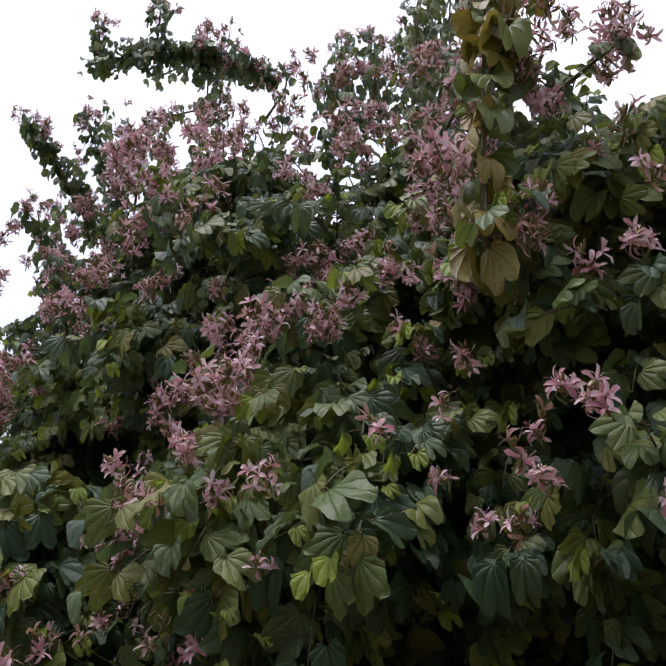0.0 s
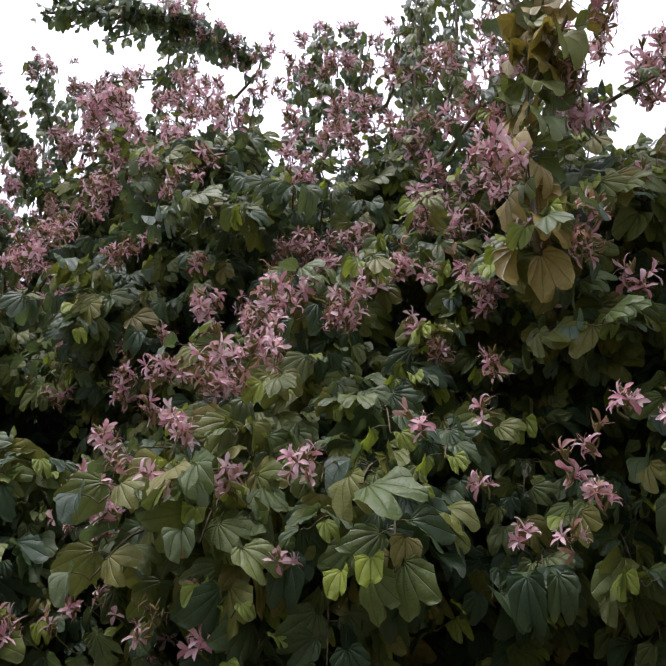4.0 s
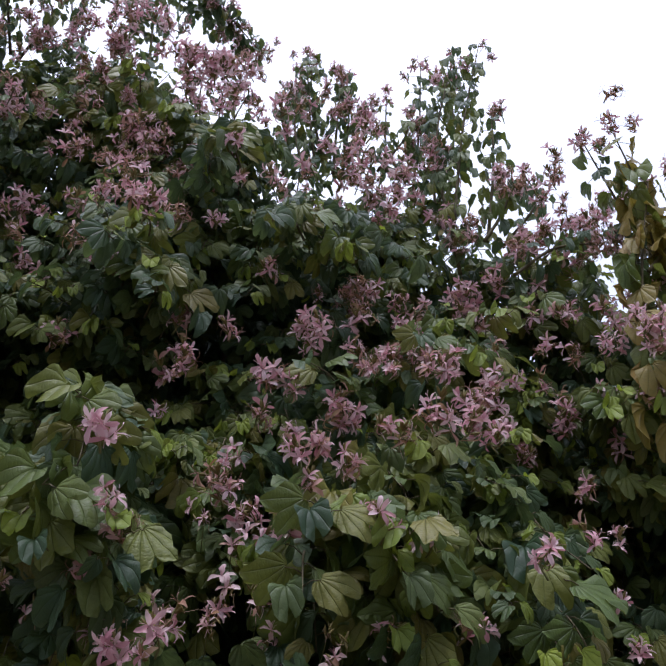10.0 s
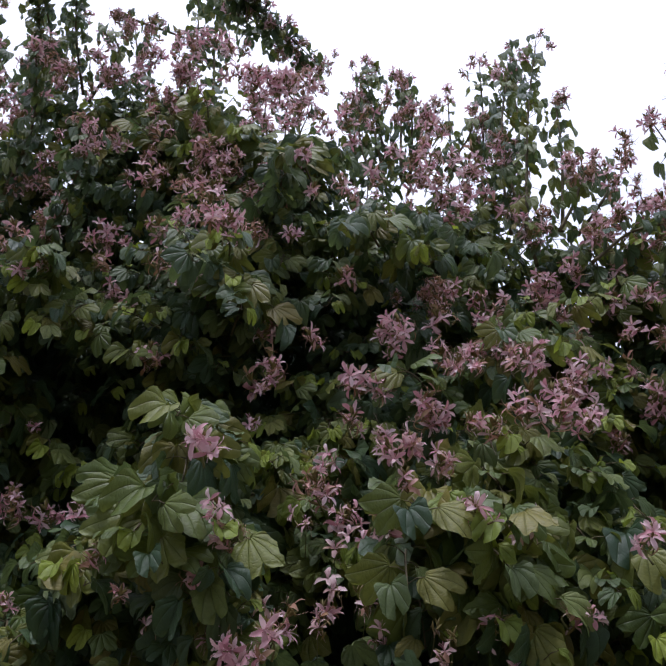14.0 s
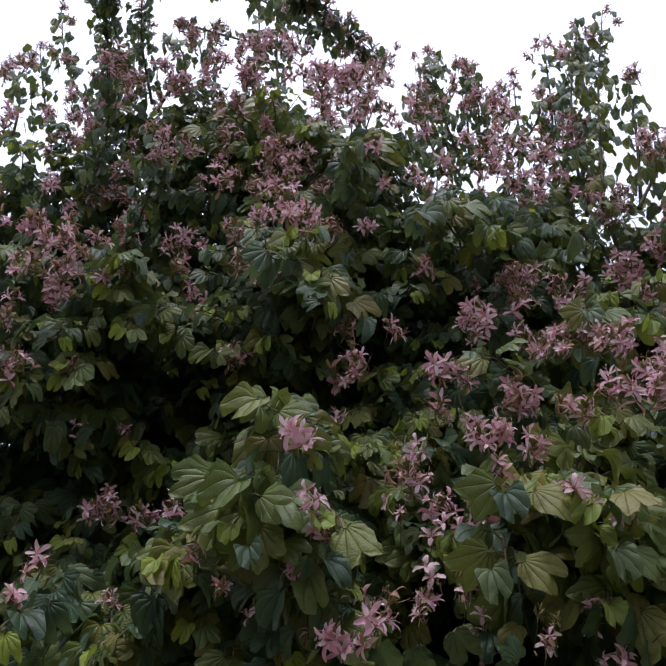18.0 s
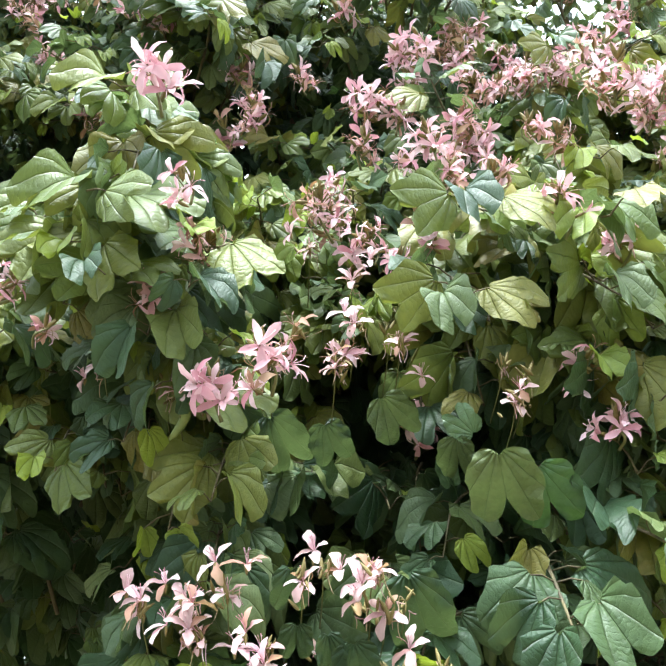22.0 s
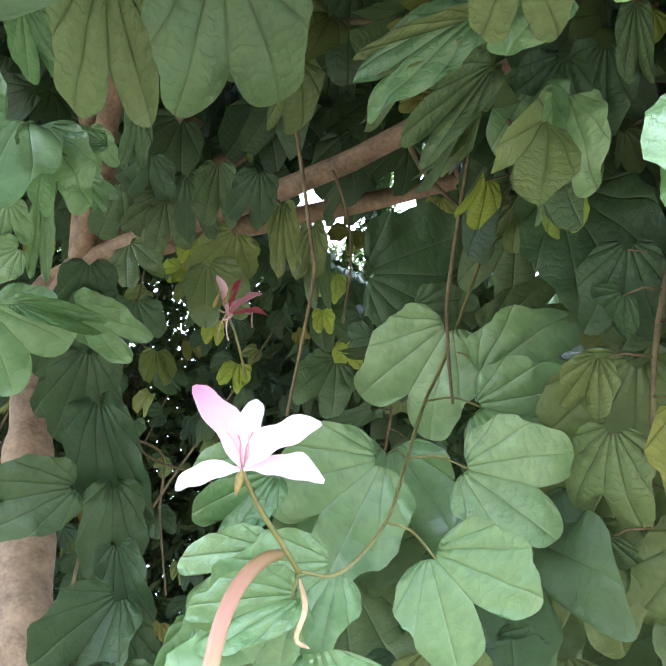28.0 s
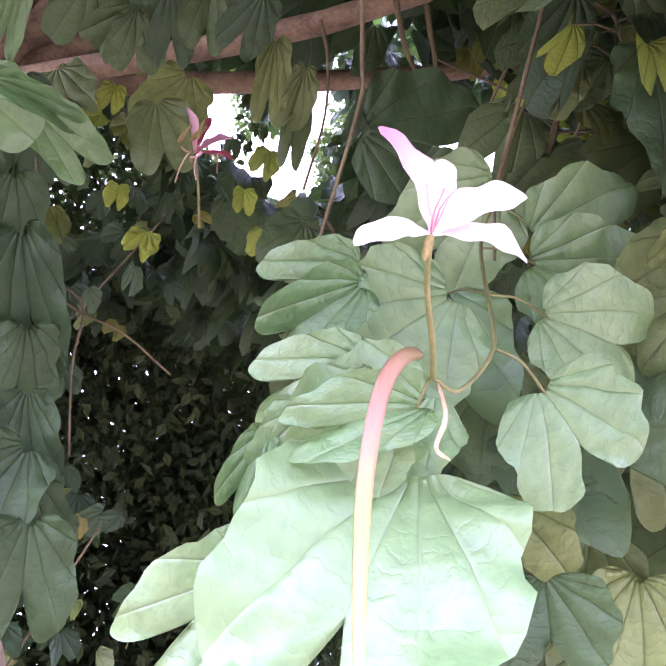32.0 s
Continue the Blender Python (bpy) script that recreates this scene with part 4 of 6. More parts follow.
def cloud_mesh(name, shape, turns, places, sizes, mat):
    """Many turned and sized copies of one shape of four-sided faces, as one mesh."""
    v, f, uv = shape
    n, k = len(places), len(v)
    verts = np.einsum("nij,vj->nvi", turns, v) * sizes[:, None, None] + places[:, None, :]
    quads = (np.asarray(f)[None] + (np.arange(n) * k)[:, None, None]).reshape(-1, 4)
    me = bpy.data.meshes.new(name)
    me.vertices.add(n * k)
    me.vertices.foreach_set("co", verts.astype(np.float32).ravel())
    me.loops.add(quads.size)
    me.loops.foreach_set("vertex_index", quads.astype(np.int32).ravel())
    me.polygons.add(len(quads))
    me.polygons.foreach_set("loop_start", np.arange(0, quads.size, 4, dtype=np.int32))
    me.polygons.foreach_set("use_smooth", np.ones(len(quads), dtype=bool))
    lay = me.uv_layers.new(name="UVMap")
    lay.data.foreach_set("uv", np.tile(uv, (n, 1))[quads.ravel()].astype(np.float32).ravel())
    me.materials.append(mat)
    me.update(calc_edges=True)
    me.validate()
    return me


def inside(n, near, deep):
    """Places inside the crown, at depths behind its front between near and deep."""
    out = []
    while len(out) < n:
        u, z = rng.uniform(-3.6, 3.0), rng.uniform(2.15, 6.9)
        if z > top(u) - 0.3:
            continue
        w = front(u, z) + rng.uniform(near, deep)
        if open_sky([at(u, w, z)], OPENINGS + THIN, 0.04)[0] or (w > 0.55 and z < 2.75) or (u < -0.9 and z < 2.95) or (u < -0.9 and z < 3.9 and w > 1.0 and rng.random() < 0.7) or not clear(at(u, w, z), 0.8):
            continue
        out.append(tuple(at(u, w, z)))
    return np.array(out)


# coloured darker than the outer leaves, to deepen the shade in the gaps
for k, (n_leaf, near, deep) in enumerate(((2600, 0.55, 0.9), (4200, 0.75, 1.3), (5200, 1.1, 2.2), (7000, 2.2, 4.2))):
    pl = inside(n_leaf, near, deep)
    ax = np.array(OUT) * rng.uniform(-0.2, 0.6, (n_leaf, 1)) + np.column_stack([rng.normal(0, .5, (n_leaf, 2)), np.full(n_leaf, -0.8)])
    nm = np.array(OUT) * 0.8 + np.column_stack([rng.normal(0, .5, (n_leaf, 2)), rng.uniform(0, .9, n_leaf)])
    me = cloud_mesh("inner_leaves", BARE_SHAPES[k], turns_of(ax, nm), pl, rng.uniform(0.08, 0.13, n_leaf) * (1.35 if near > 1 else 1.0), M_DARK_SHADED)
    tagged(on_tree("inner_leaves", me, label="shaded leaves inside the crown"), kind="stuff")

def bloom(u, w, z, size, spent):
    """One raceme that stands out from the leaves at that place."""
    p = at(u, w, z)
    tilt = OUT * rng.uniform(0.3, 1.0) + U_AXIS * rng.normal(0, 0.35) + Vector((0, 0, 0.8))
    q = tilt.to_track_quat("Z", "Y").to_matrix().to_4x4()
    m = Matrix.Translation(p - tilt.normalized() * 0.05) @ q @ Matrix.Rotation(rng.uniform(0, 6.28), 4, "Z") @ Matrix.Scale(rng.uniform(0.95, 1.2), 4)
    raceme(size, m, spent, near=z < 3.5 and abs(u + 0.1) < 1.3)


for rows, spent in ((PINK, 0.1), (FADED, 0.6)):
    for row in rows:
        for u, w, z, reach in row:
            if reach < 0.045:
                bloom(u, w - 0.06, z, 1, spent)
            elif reach < 0.07:
                bloom(u, w - 0.06, z, 2, spent)
            else:
                for _ in range(2 + int(reach * reach * 190)):
                    q = rng.normal(0, 0.55, 3) * reach
                    bloom(u + q[0] * 1.3, w - 0.07 + 0.5 * q[2], z + q[1] * 0.9, int(rng.integers(1, 4)), 0.6 if rng.random() < 0.2 else spent)
# smaller clusters crowd the upper half
count = 0
while count < 150:
    u, z = rng.uniform(-2.9, 2.2), rng.uniform(3.9, 6.9)
    if z < top(u) - 0.05 and (z > 4.6 or rng.random() < 0.3) and not hollow(u, z):
        bloom(u, front(u, z) + rng.uniform(-0.1, 0.02), z, int(rng.choice([1, 2, 3], p=[0.45, 0.45, 0.1] if z < 5.3 else [0.6, 0.4, 0.0])), 0.6 if rng.random() < 0.6 else 0.1)
        count += 1

for _ in range(34):
    u, z = rng.uniform(-0.1, 1.1), rng.uniform(3.3, 4.4)
    bloom(u, front(u, z) - rng.uniform(0.03, 0.1), z, int(rng.integers(1, 3)), 0.6 if rng.random() < 0.5 else 0.1)

# ---- upright shoots and boughs along the skyline: u and z of the foot, u and z of the tip, w ----
SHOOTS_A = [(0.59, 5.36, 0.88, 6.95, 0.0), (0.48, 6.04, 0.61, 7.28, 0.4), (0.62, 5.92, 0.8, 7.14, 0.35), (-0.12, 6.29, -0.15, 7.38, 0.5), (-0.0, 6.37, 0.05, 7.25, 0.5), (-0.34, 6.24, -0.35, 6.91, 0.5),
    (0.18, 6.21, 0.23, 6.78, 0.4), (0.89, 5.27, 1.03, 5.74, 0.1), (-0.74, 6.1, -0.76, 6.55, 0.3), (0.84, 4.66, 1.26, 4.86, -0.2), (0.97, 4.79, 1.09, 5.15, -0.1), (0.3, 6.19, 0.46, 6.55, 0.4),
    (-0.92, 6.24, -0.9, 6.64, 0.3), (0.62, 5.95, 0.52, 6.42, 0.3), (-0.6, 6.19, -0.6, 6.66, 0.4)]
SHOOTS_B = [(-2.41, 6.72, -2.76, 8.53, 0.3), (-2.26, 6.77, -2.31, 7.85, 0.3), (-2.81, 6.55, -3.0, 7.33, 0.3), (-3.07, 6.5, -3.22, 7.21, 0.35), (-1.72, 6.89, -1.86, 7.43, 0.3), (-1.94, 8.24, -0.55, 6.86, 0.27),
    (-1.65, 8.35, -0.75, 7.09, 0.27), (-1.84, 7.61, -1.07, 7.06, 0.27), (-1.46, 7.03, -1.53, 8.56, 0.3), (-1.25, 7.03, -1.21, 8.37, 0.3), (-2.59, 6.8, -2.97, 7.91, 0.3), (-2.08, 6.76, -2.07, 7.38, 0.3),
    (0.7, 5.05, 0.84, 5.44, -0.1)]
SHOOTS_C = [(-0.1, 6.51, -0.2, 7.45, 0.5), (0.05, 6.34, 0.05, 7.19, 0.5), (0.62, 5.33, 0.76, 7.05, 0.1), (0.56, 5.58, 0.71, 6.84, 0.2), (0.78, 5.36, 0.89, 6.3, 0.05), (0.35, 6.38, 0.36, 6.95, 0.5),
    (-0.22, 6.12, -0.28, 6.86, 0.4), (-0.74, 6.82, -0.55, 7.09, 0.3), (1.24, 4.57, 1.04, 5.23, -0.5), (1.33, 4.33, 1.66, 4.35, -0.35), (1.81, 4.29, 1.97, 4.56, -0.1)]
SHOOTS = [SHOOTS_A, SHOOTS_B, SHOOTS_C]


def shoot(u0, z0, u1, z1, w, olive=0.3, big=1.0, blooms=4, dense=30, out=0.0, yellow=0.0):
    """A twig with hanging leaves, and flower clusters towards its tip."""
    a, b = at(u0 - (u1 - u0) * 0.25, w + 0.12, z0 - (z1 - z0) * 0.25), at(u1, w - out, z1 - 0.06)
    lean = Vector((rng.normal(0, 0.06), rng.normal(0, 0.06), 0.12 * abs(u1 - u0)))
    ln = smooth_line([a, a.lerp(b, 0.5) + lean, b], 7)
    pile = Pile()
    pile.add(tube(ln, taper(0.011, 0.003, len(ln)), 6), EYE3, (0, 0, 0), 1.0, 3)
    n = int((b - a).length * dense)
    for k in range(n):
        q = ln[min(len(ln) - 1, int((0.05 + 0.88 * k / n) * len(ln)))]
        ang = k * 2.4 + rng.normal(0, 0.3)
        side = np.array((math.cos(ang), math.sin(ang), 0))
        base = np.array(q) + side * rng.uniform(0.02, 0.09) + np.array((0, 0, rng.uniform(-0.03, 0.05)))
        pile.add(tube([q, base], [0.0018, 0.0014], 4), EYE3, (0, 0, 0), 1.0, 3)
        axis = side * rng.uniform(0.1, 0.7) + np.array((0, 0, rng.uniform(-1.2, -0.5)))
        pile.add(LEAF_SHAPES[rng.integers(8)], turn_of(axis, side + np.array((0, 0, 0.4))), base, big * rng.uniform(0.055, 0.095), 4 if rng.random() < yellow else 1 if rng.random() < olive else 0)
    on_tree("flowering_shoot", pile.mesh("flowering_shoot", SPRAY_MATS))
    for k in range(blooms):
        q = ln[max(0, len(ln) - 1 - (k + 1) // 2)]
        side = Vector(rng.normal(0, 0.06, 3)) * min(k, 1)
        m = Matrix.Translation(q + side) @ Matrix.Rotation(rng.normal(0, 0.4), 4, "X") @ Matrix.Rotation(rng.normal(0, 0.4), 4, "Y")
        raceme(1 if k == 0 else int(rng.integers(1, 3)), m @ Matrix.Scale(0.95, 4), 0.6 if rng.random() < 0.5 else 0.1)


for rows in SHOOTS:
    for row in rows:
        shoot(*row, blooms=4 if abs(row[3] - row[1]) > 0.3 else 6)
# leafy boughs and fingers that reach out at the top: u, z, u, z, w and how far they come out
for u0, z0, u1, z1, w, out in ((-1.8, 7.55, -0.5, 6.95, -0.45, -0.75), (-1.6, 7.6, -0.75, 7.1, -0.4, -0.6), (-1.5, 7.4, -0.9, 7.25, -0.3, -0.3), (-1.75, 7.4, -1.85, 7.9, -0.45, 0.05),
                               (-1.4, 7.4, -1.35, 7.95, -0.3, 0.0), (-1.1, 7.2, -1.05, 7.6, -0.05, 0.0), (-2.3, 6.6, -2.2, 6.85, 0.2, 0.8), (-2.4, 6.5, -2.35, 6.95, 0.2, 0.7), (-2.1, 6.7, -2.15, 7.3, 0.2, 0.4),
                               (-2.3, 5.6, -2.1, 5.95, 0.2, 0.6), (-2.0, 4.9, -1.7, 5.3, 0.2, 0.55)):
    shoot(u0, z0, u1, z1, w, olive=0.15, blooms=7, dense=62, out=out)
# the tall shoot with large yellowing leaves, and its two side twigs
for row in ((1.1, 3.8, 1.27, 4.9, -0.55), (1.24, 4.6, 1.18, 5.25, -0.56), (1.22, 4.4, 1.42, 4.75, -0.58)):
    shoot(*row, olive=1.0, big=1.65, blooms=2, dense=25, yellow=0.6)
for u, z in ((1.19, 5.42), (1.2, 5.3), (1.45, 4.85), (1.38, 4.82), (1.5, 4.65), (1.5, 4.5), (1.46, 4.4), (1.42, 4.9), (1.33, 4.85)):
    bloom(u, -0.56 + rng.normal(0, 0.04), z, 2, 0.6)

# ---- twigs that hang from the lower edge of the crown ----
GAPS = [((-0.585, 3.075, 1.776), (0.283, 3.845, 2.546), 0.22), ((-0.453, 3.286, 1.555), (0.873, 4.466, 2.077), 0.24), ((-0.156, 3.159, 1.932), (1.072, 3.557, 2.877), 0.2), ((-0.55, 3.25, 1.65), (0.074, 3.722, 2.102), 0.1), ((-0.86, 2.95, 1.42), (-0.25, 3.8, 1.92), 0.2), ((-0.86, 2.95, 1.42), (0.38, 4.3, 1.55), 0.16)]


def in_gap(p):
    p = Vector(p)
    for a, b, r in GAPS:
        a, b = Vector(a), Vector(b)
        t = max(0.0, min(1.3, (p - a).dot(b - a) / (b - a).length_squared))
        if (p - a.lerp(b, t)).length < r * (0.7 + t):
            return True
    return False


hung = 0
while hung < 95:
    if hung < 60:
        u, z = rng.uniform(-2.0, 1.9), rng.uniform(2.0, 2.75)
        if hollow(u, z - 0.15) or u < -1.05:
            continue
        w = front(u, z) + rng.uniform(0.35, 0.75)
    else:
        u, w, z = rng.uniform(-1.8, 0.5), rng.uniform(0.3, 1.6), rng.uniform(2.3, 2.6)
        if u < 0.0 and w < 1.35:
            continue
    p = at(u, w, z)
    d = OUT * rng.uniform(0.0, 0.6) + U_AXIS * rng.normal(0, 0.3) + Vector((0, 0, -0.8))
    d.normalize()
    tips = [p + d * (0.42 * k / 3) + Vector((0, 0, -0.05 * k)) for k in range(4)]
    if not all(clear(q, 0.42) and not in_gap(q) for q in tips):
        continue
    on_tree("leafy_twig", SPRAYS[int(rng.integers(0, 8))], twig_pose(p, d, rng.uniform(0.85, 1.1)))
    hung += 1

# ---- broad leaves close to the camera's way: base and tip of each leaf, and its breadth ----
FINE_MESH = {}
leaf_rng = np.random.default_rng(11)


def broad_leaf(row, mat, face=None, open_side=(-1.3, 2.5, 1.5)):
    """One leaf from its base to its tip, its face turned to the open side."""
    base, tip = Vector(row[:3]), Vector(row[3:6])
    wide = row[6] if len(row) > 6 else 1.0
    ax = tip - base
    size = max(ax.length, 0.06)
    nm = face if face is not None else ((Vector(open_side) - base).normalized() + Vector((leaf_rng.normal(0, 0.16), leaf_rng.normal(0, 0.16), leaf_rng.uniform(-0.1, 0.35))))
    k = int(leaf_rng.integers(6))
    if (k, mat.name) not in FINE_MESH:
        FINE_MESH[k, mat.name] = mesh_of("leaf", *FINE_SHAPES[k], (mat,))
    t = turn_of(np.array(ax), np.array(nm))
    m = Matrix([list(r) for r in t]).to_4x4()
    return on_tree("leaf", FINE_MESH[k, mat.name], Matrix.Translation(base) @ m @ Matrix.Diagonal((size, size * wide, size, 1.0)))


HERO = [(-0.310, 3.164, 1.510, -0.388, 3.178, 1.353, 1.0), (-0.308, 3.262, 1.426, -0.356, 3.300, 1.350, 0.85), (-0.091, 3.136, 1.878, -0.087, 3.026, 1.911, 1.05), (-0.100, 3.132, 1.833, -0.069, 3.023, 1.820, 1.00), (-0.178, 3.101, 1.729, -0.153, 3.008, 1.716, 1.10),
    (-0.262, 3.083, 1.616, -0.232, 3.025, 1.562, 1.35), (-0.142, 3.221, 1.759, -0.090, 3.232, 1.597, 1.05), (-0.092, 3.199, 1.942, -0.060, 3.275, 1.835, 0.95),
    (-0.215, 3.190, 1.718, -0.230, 3.270, 1.630, 1.15), (-0.289, 3.172, 1.589, -0.313, 3.238, 1.503, 1.00)]
HERO_B = [(-0.316, 3.247, 1.687, -0.340, 3.310, 1.646, 0.75), (-0.316, 3.241, 1.667, -0.327, 3.298, 1.602, 0.70), (-0.332, 3.215, 1.592, -0.361, 3.279, 1.550, 0.75), (-0.327, 3.246, 1.552, -0.324, 3.262, 1.486, 0.80),
    (-0.328, 3.277, 1.523, -0.329, 3.291, 1.469, 0.50), (-0.359, 3.157, 1.551, -0.392, 3.230, 1.510, 0.60), (-0.336, 3.177, 1.554, -0.351, 3.228, 1.487, 0.80)]
SHADE = [(-0.257, 3.063, 1.470, -0.250, 3.048, 1.413, 1.50), (-0.120, 3.074, 1.574, -0.106, 3.039, 1.541, 1.30), (0.092, 3.444, 2.168, 0.153, 3.281, 2.186, 1.15), (-0.177, 3.112, 1.547, -0.159, 3.082, 1.482, 1.20), (0.074, 3.338, 2.083, 0.110, 3.262, 2.077, 1.00), (0.115, 4.026, 1.785, 0.012, 4.131, 1.706, 0.75),
    (0.088, 3.217, 2.038, 0.085, 3.107, 2.087, 0.80), (-0.100, 3.168, 1.603, -0.082, 3.143, 1.557, 1.00), (0.175, 3.473, 2.305, 0.204, 3.526, 2.232, 0.60), (0.113, 3.605, 2.282, 0.195, 3.615, 2.170, 0.35),
    (-0.141, 3.167, 1.542, -0.133, 3.172, 1.472, 1.00), (-0.086, 3.128, 2.132, -0.056, 3.165, 2.084, 0.80), (-0.084, 3.096, 2.138, -0.065, 3.130, 2.107, 0.90)]
CHAIN = [(0.085, 4.065, 2.046, 0.156, 4.083, 1.887, 0.80), (0.118, 4.018, 1.948, 0.242, 3.984, 1.741, 0.55), (0.199, 4.002, 1.813, 0.260, 3.990, 1.654, 0.70), (0.212, 3.954, 1.702, 0.269, 3.922, 1.574, 0.60),
    (0.203, 3.914, 1.607, 0.176, 3.962, 1.448, 0.90), (0.216, 3.906, 1.576, 0.282, 3.845, 1.416, 0.60), (0.206, 3.853, 1.499, 0.237, 3.819, 1.342, 0.90), (0.369, 4.044, 1.826, 0.393, 4.031, 1.791, 1.00),
    (0.108, 4.125, 2.030, 0.125, 4.164, 1.919, 0.80), (0.108, 4.098, 2.191, 0.153, 4.144, 2.055, 0.90), (0.467, 4.001, 1.572, 0.473, 4.002, 1.495, 1.10), (0.012, 4.103, 2.078, 0.061, 4.115, 1.986, 0.80),
    (0.047, 4.113, 2.239, 0.115, 4.135, 2.126, 0.90)]
SIDE = [(-0.295, 3.825, 1.914, -0.201, 3.783, 1.863, 1.20), (-0.281, 3.784, 1.929, -0.185, 3.711, 1.937, 0.30), (-0.315, 3.794, 2.003, -0.339, 3.833, 1.954, 0.90), (-0.302, 3.800, 2.093, -0.246, 3.820, 1.994, 0.30),
    (-0.386, 3.686, 2.138, -0.356, 3.702, 2.089, 0.90), (-0.364, 3.663, 2.150, -0.330, 3.659, 2.126, 0.80), (-0.651, 3.389, 1.995, -0.599, 3.395, 1.955, 0.60), (-0.286, 3.756, 2.145, -0.236, 3.733, 2.128, 0.70),
    (-0.357, 3.791, 2.053, -0.334, 3.794, 2.025, 0.80), (-0.472, 3.667, 2.042, -0.436, 3.635, 2.060, 0.30), (-0.133, 3.861, 2.017, -0.028, 3.796, 1.979, 0.60)]
UPPER = [(-0.110, 3.895, 2.287, -0.044, 3.908, 2.213, 1.20), (-0.054, 3.843, 2.293, -0.036, 3.898, 2.217, 0.80), (-0.042, 3.841, 2.285, 0.017, 3.848, 2.219, 0.90), (-0.077, 3.767, 2.304, 0.008, 3.771, 2.221, 0.60),
    (-0.087, 3.687, 2.304, -0.022, 3.710, 2.225, 0.70), (-0.074, 3.605, 2.282, -0.032, 3.644, 2.210, 0.80), (0.013, 3.610, 2.276, 0.092, 3.626, 2.177, 0.40), (0.057, 3.570, 2.260, 0.111, 3.591, 2.183, 0.50),
    (-0.137, 3.809, 2.314, -0.096, 3.833, 2.256, 1.30), (0.195, 3.928, 2.305, 0.281, 3.913, 2.214, 1.00), (0.216, 3.906, 2.395, 0.252, 3.965, 2.291, 1.00)]
OVERHEAD = [(-0.697, 3.088, 1.892, -0.622, 3.107, 1.822, 0.90), (-0.717, 3.172, 1.888, -0.651, 3.201, 1.813, 0.65), (-0.620, 2.914, 1.913, -0.579, 2.924, 1.876, 1.00), (-0.476, 2.999, 1.962, -0.460, 3.069, 1.905, 0.45),
    (-0.393, 2.970, 2.040, -0.348, 3.010, 1.977, 0.80), (-0.355, 2.945, 2.084, -0.307, 2.978, 2.023, 0.80), (-0.437, 2.893, 2.036, -0.404, 2.899, 2.003, 0.50), (-0.538, 2.986, 1.952, -0.553, 3.070, 1.917, 0.30),
    (-0.580, 3.274, 1.913, -0.556, 3.286, 1.879, 0.40), (-0.128, 2.954, 1.860, -0.069, 2.968, 1.698, 1.00)]
LOW = [(-0.827, 2.763, 1.811, -0.820, 2.822, 1.707, 1.15), (-0.854, 2.777, 1.917, -0.882, 2.849, 1.881, 1.15), (-0.757, 2.760, 1.837, -0.824, 2.841, 1.860, 0.80), (-0.795, 2.745, 1.862, -0.753, 2.679, 1.844, 1.00),
    (-0.809, 2.733, 1.744, -0.818, 2.794, 1.659, 0.90), (-0.704, 2.786, 1.684, -0.674, 2.748, 1.642, 1.20), (-0.768, 2.669, 1.718, -0.737, 2.642, 1.648, 0.70), (-1.057, 2.940, 2.146, -1.123, 3.022, 2.101, 0.50),
    (-1.067, 2.913, 2.172, -1.118, 2.980, 2.139, 0.55), (-1.027, 3.029, 2.127, -0.979, 3.065, 2.056, 1.00), (-0.941, 2.987, 2.030, -1.005, 3.055, 2.001, 0.55)]
LOW_B = [(-1.046, 2.823, 2.029, -1.014, 2.851, 1.982, 0.50), (-0.862, 3.180, 1.864, -0.864, 3.203, 1.814, 1.40), (-0.895, 3.003, 1.968, -0.853, 3.031, 1.876, 0.45), (-0.879, 2.921, 1.954, -0.855, 2.954, 1.883, 0.80),
    (-0.898, 3.073, 1.976, -0.861, 3.099, 1.891, 0.40), (-0.938, 3.057, 1.938, -0.911, 3.073, 1.881, 0.60), (-0.960, 3.071, 1.940, -0.966, 3.097, 1.903, 0.60), (-0.971, 2.652, 2.080, -0.967, 2.700, 2.053, 1.00),
    (-0.965, 2.641, 2.079, -0.923, 2.643, 2.046, 0.80), (-0.849, 2.721, 2.156, -0.777, 2.702, 2.099, 0.90), (-0.872, 2.679, 1.979, -0.871, 2.730, 1.945, 0.90), (-0.919, 2.825, 2.003, -0.927, 2.872, 1.967, 1.00),
    (-0.880, 2.759, 2.015, -0.876, 2.796, 1.983, 1.10)]
LOW_C = [(-0.913, 3.265, 1.884, -0.881, 3.264, 1.844, 0.90), (-0.937, 3.212, 1.894, -0.914, 3.209, 1.873, 0.80), (-0.917, 3.278, 1.858, -0.909, 3.288, 1.821, 0.90), (-1.006, 3.216, 1.955, -0.960, 3.202, 1.939, 0.90),
    (-0.980, 3.191, 1.974, -0.965, 3.220, 1.908, 0.80), (-1.049, 2.780, 2.062, -1.045, 2.795, 2.049, 1.10), (-1.076, 2.812, 2.055, -1.110, 2.821, 2.066, 0.90), (-0.682, 2.703, 1.974, -0.662, 2.695, 1.949, 1.20),
    (-0.756, 2.648, 1.936, -0.728, 2.639, 1.897, 1.20), (-0.780, 2.673, 2.186, -0.746, 2.680, 2.152, 0.90), (-1.122, 3.001, 2.052, -1.142, 3.045, 2.010, 0.90), (-1.126, 2.950, 2.031, -1.182, 2.960, 2.046, 0.50),
    (-1.000, 3.227, 1.929, -0.990, 3.239, 1.895, 1.00)]
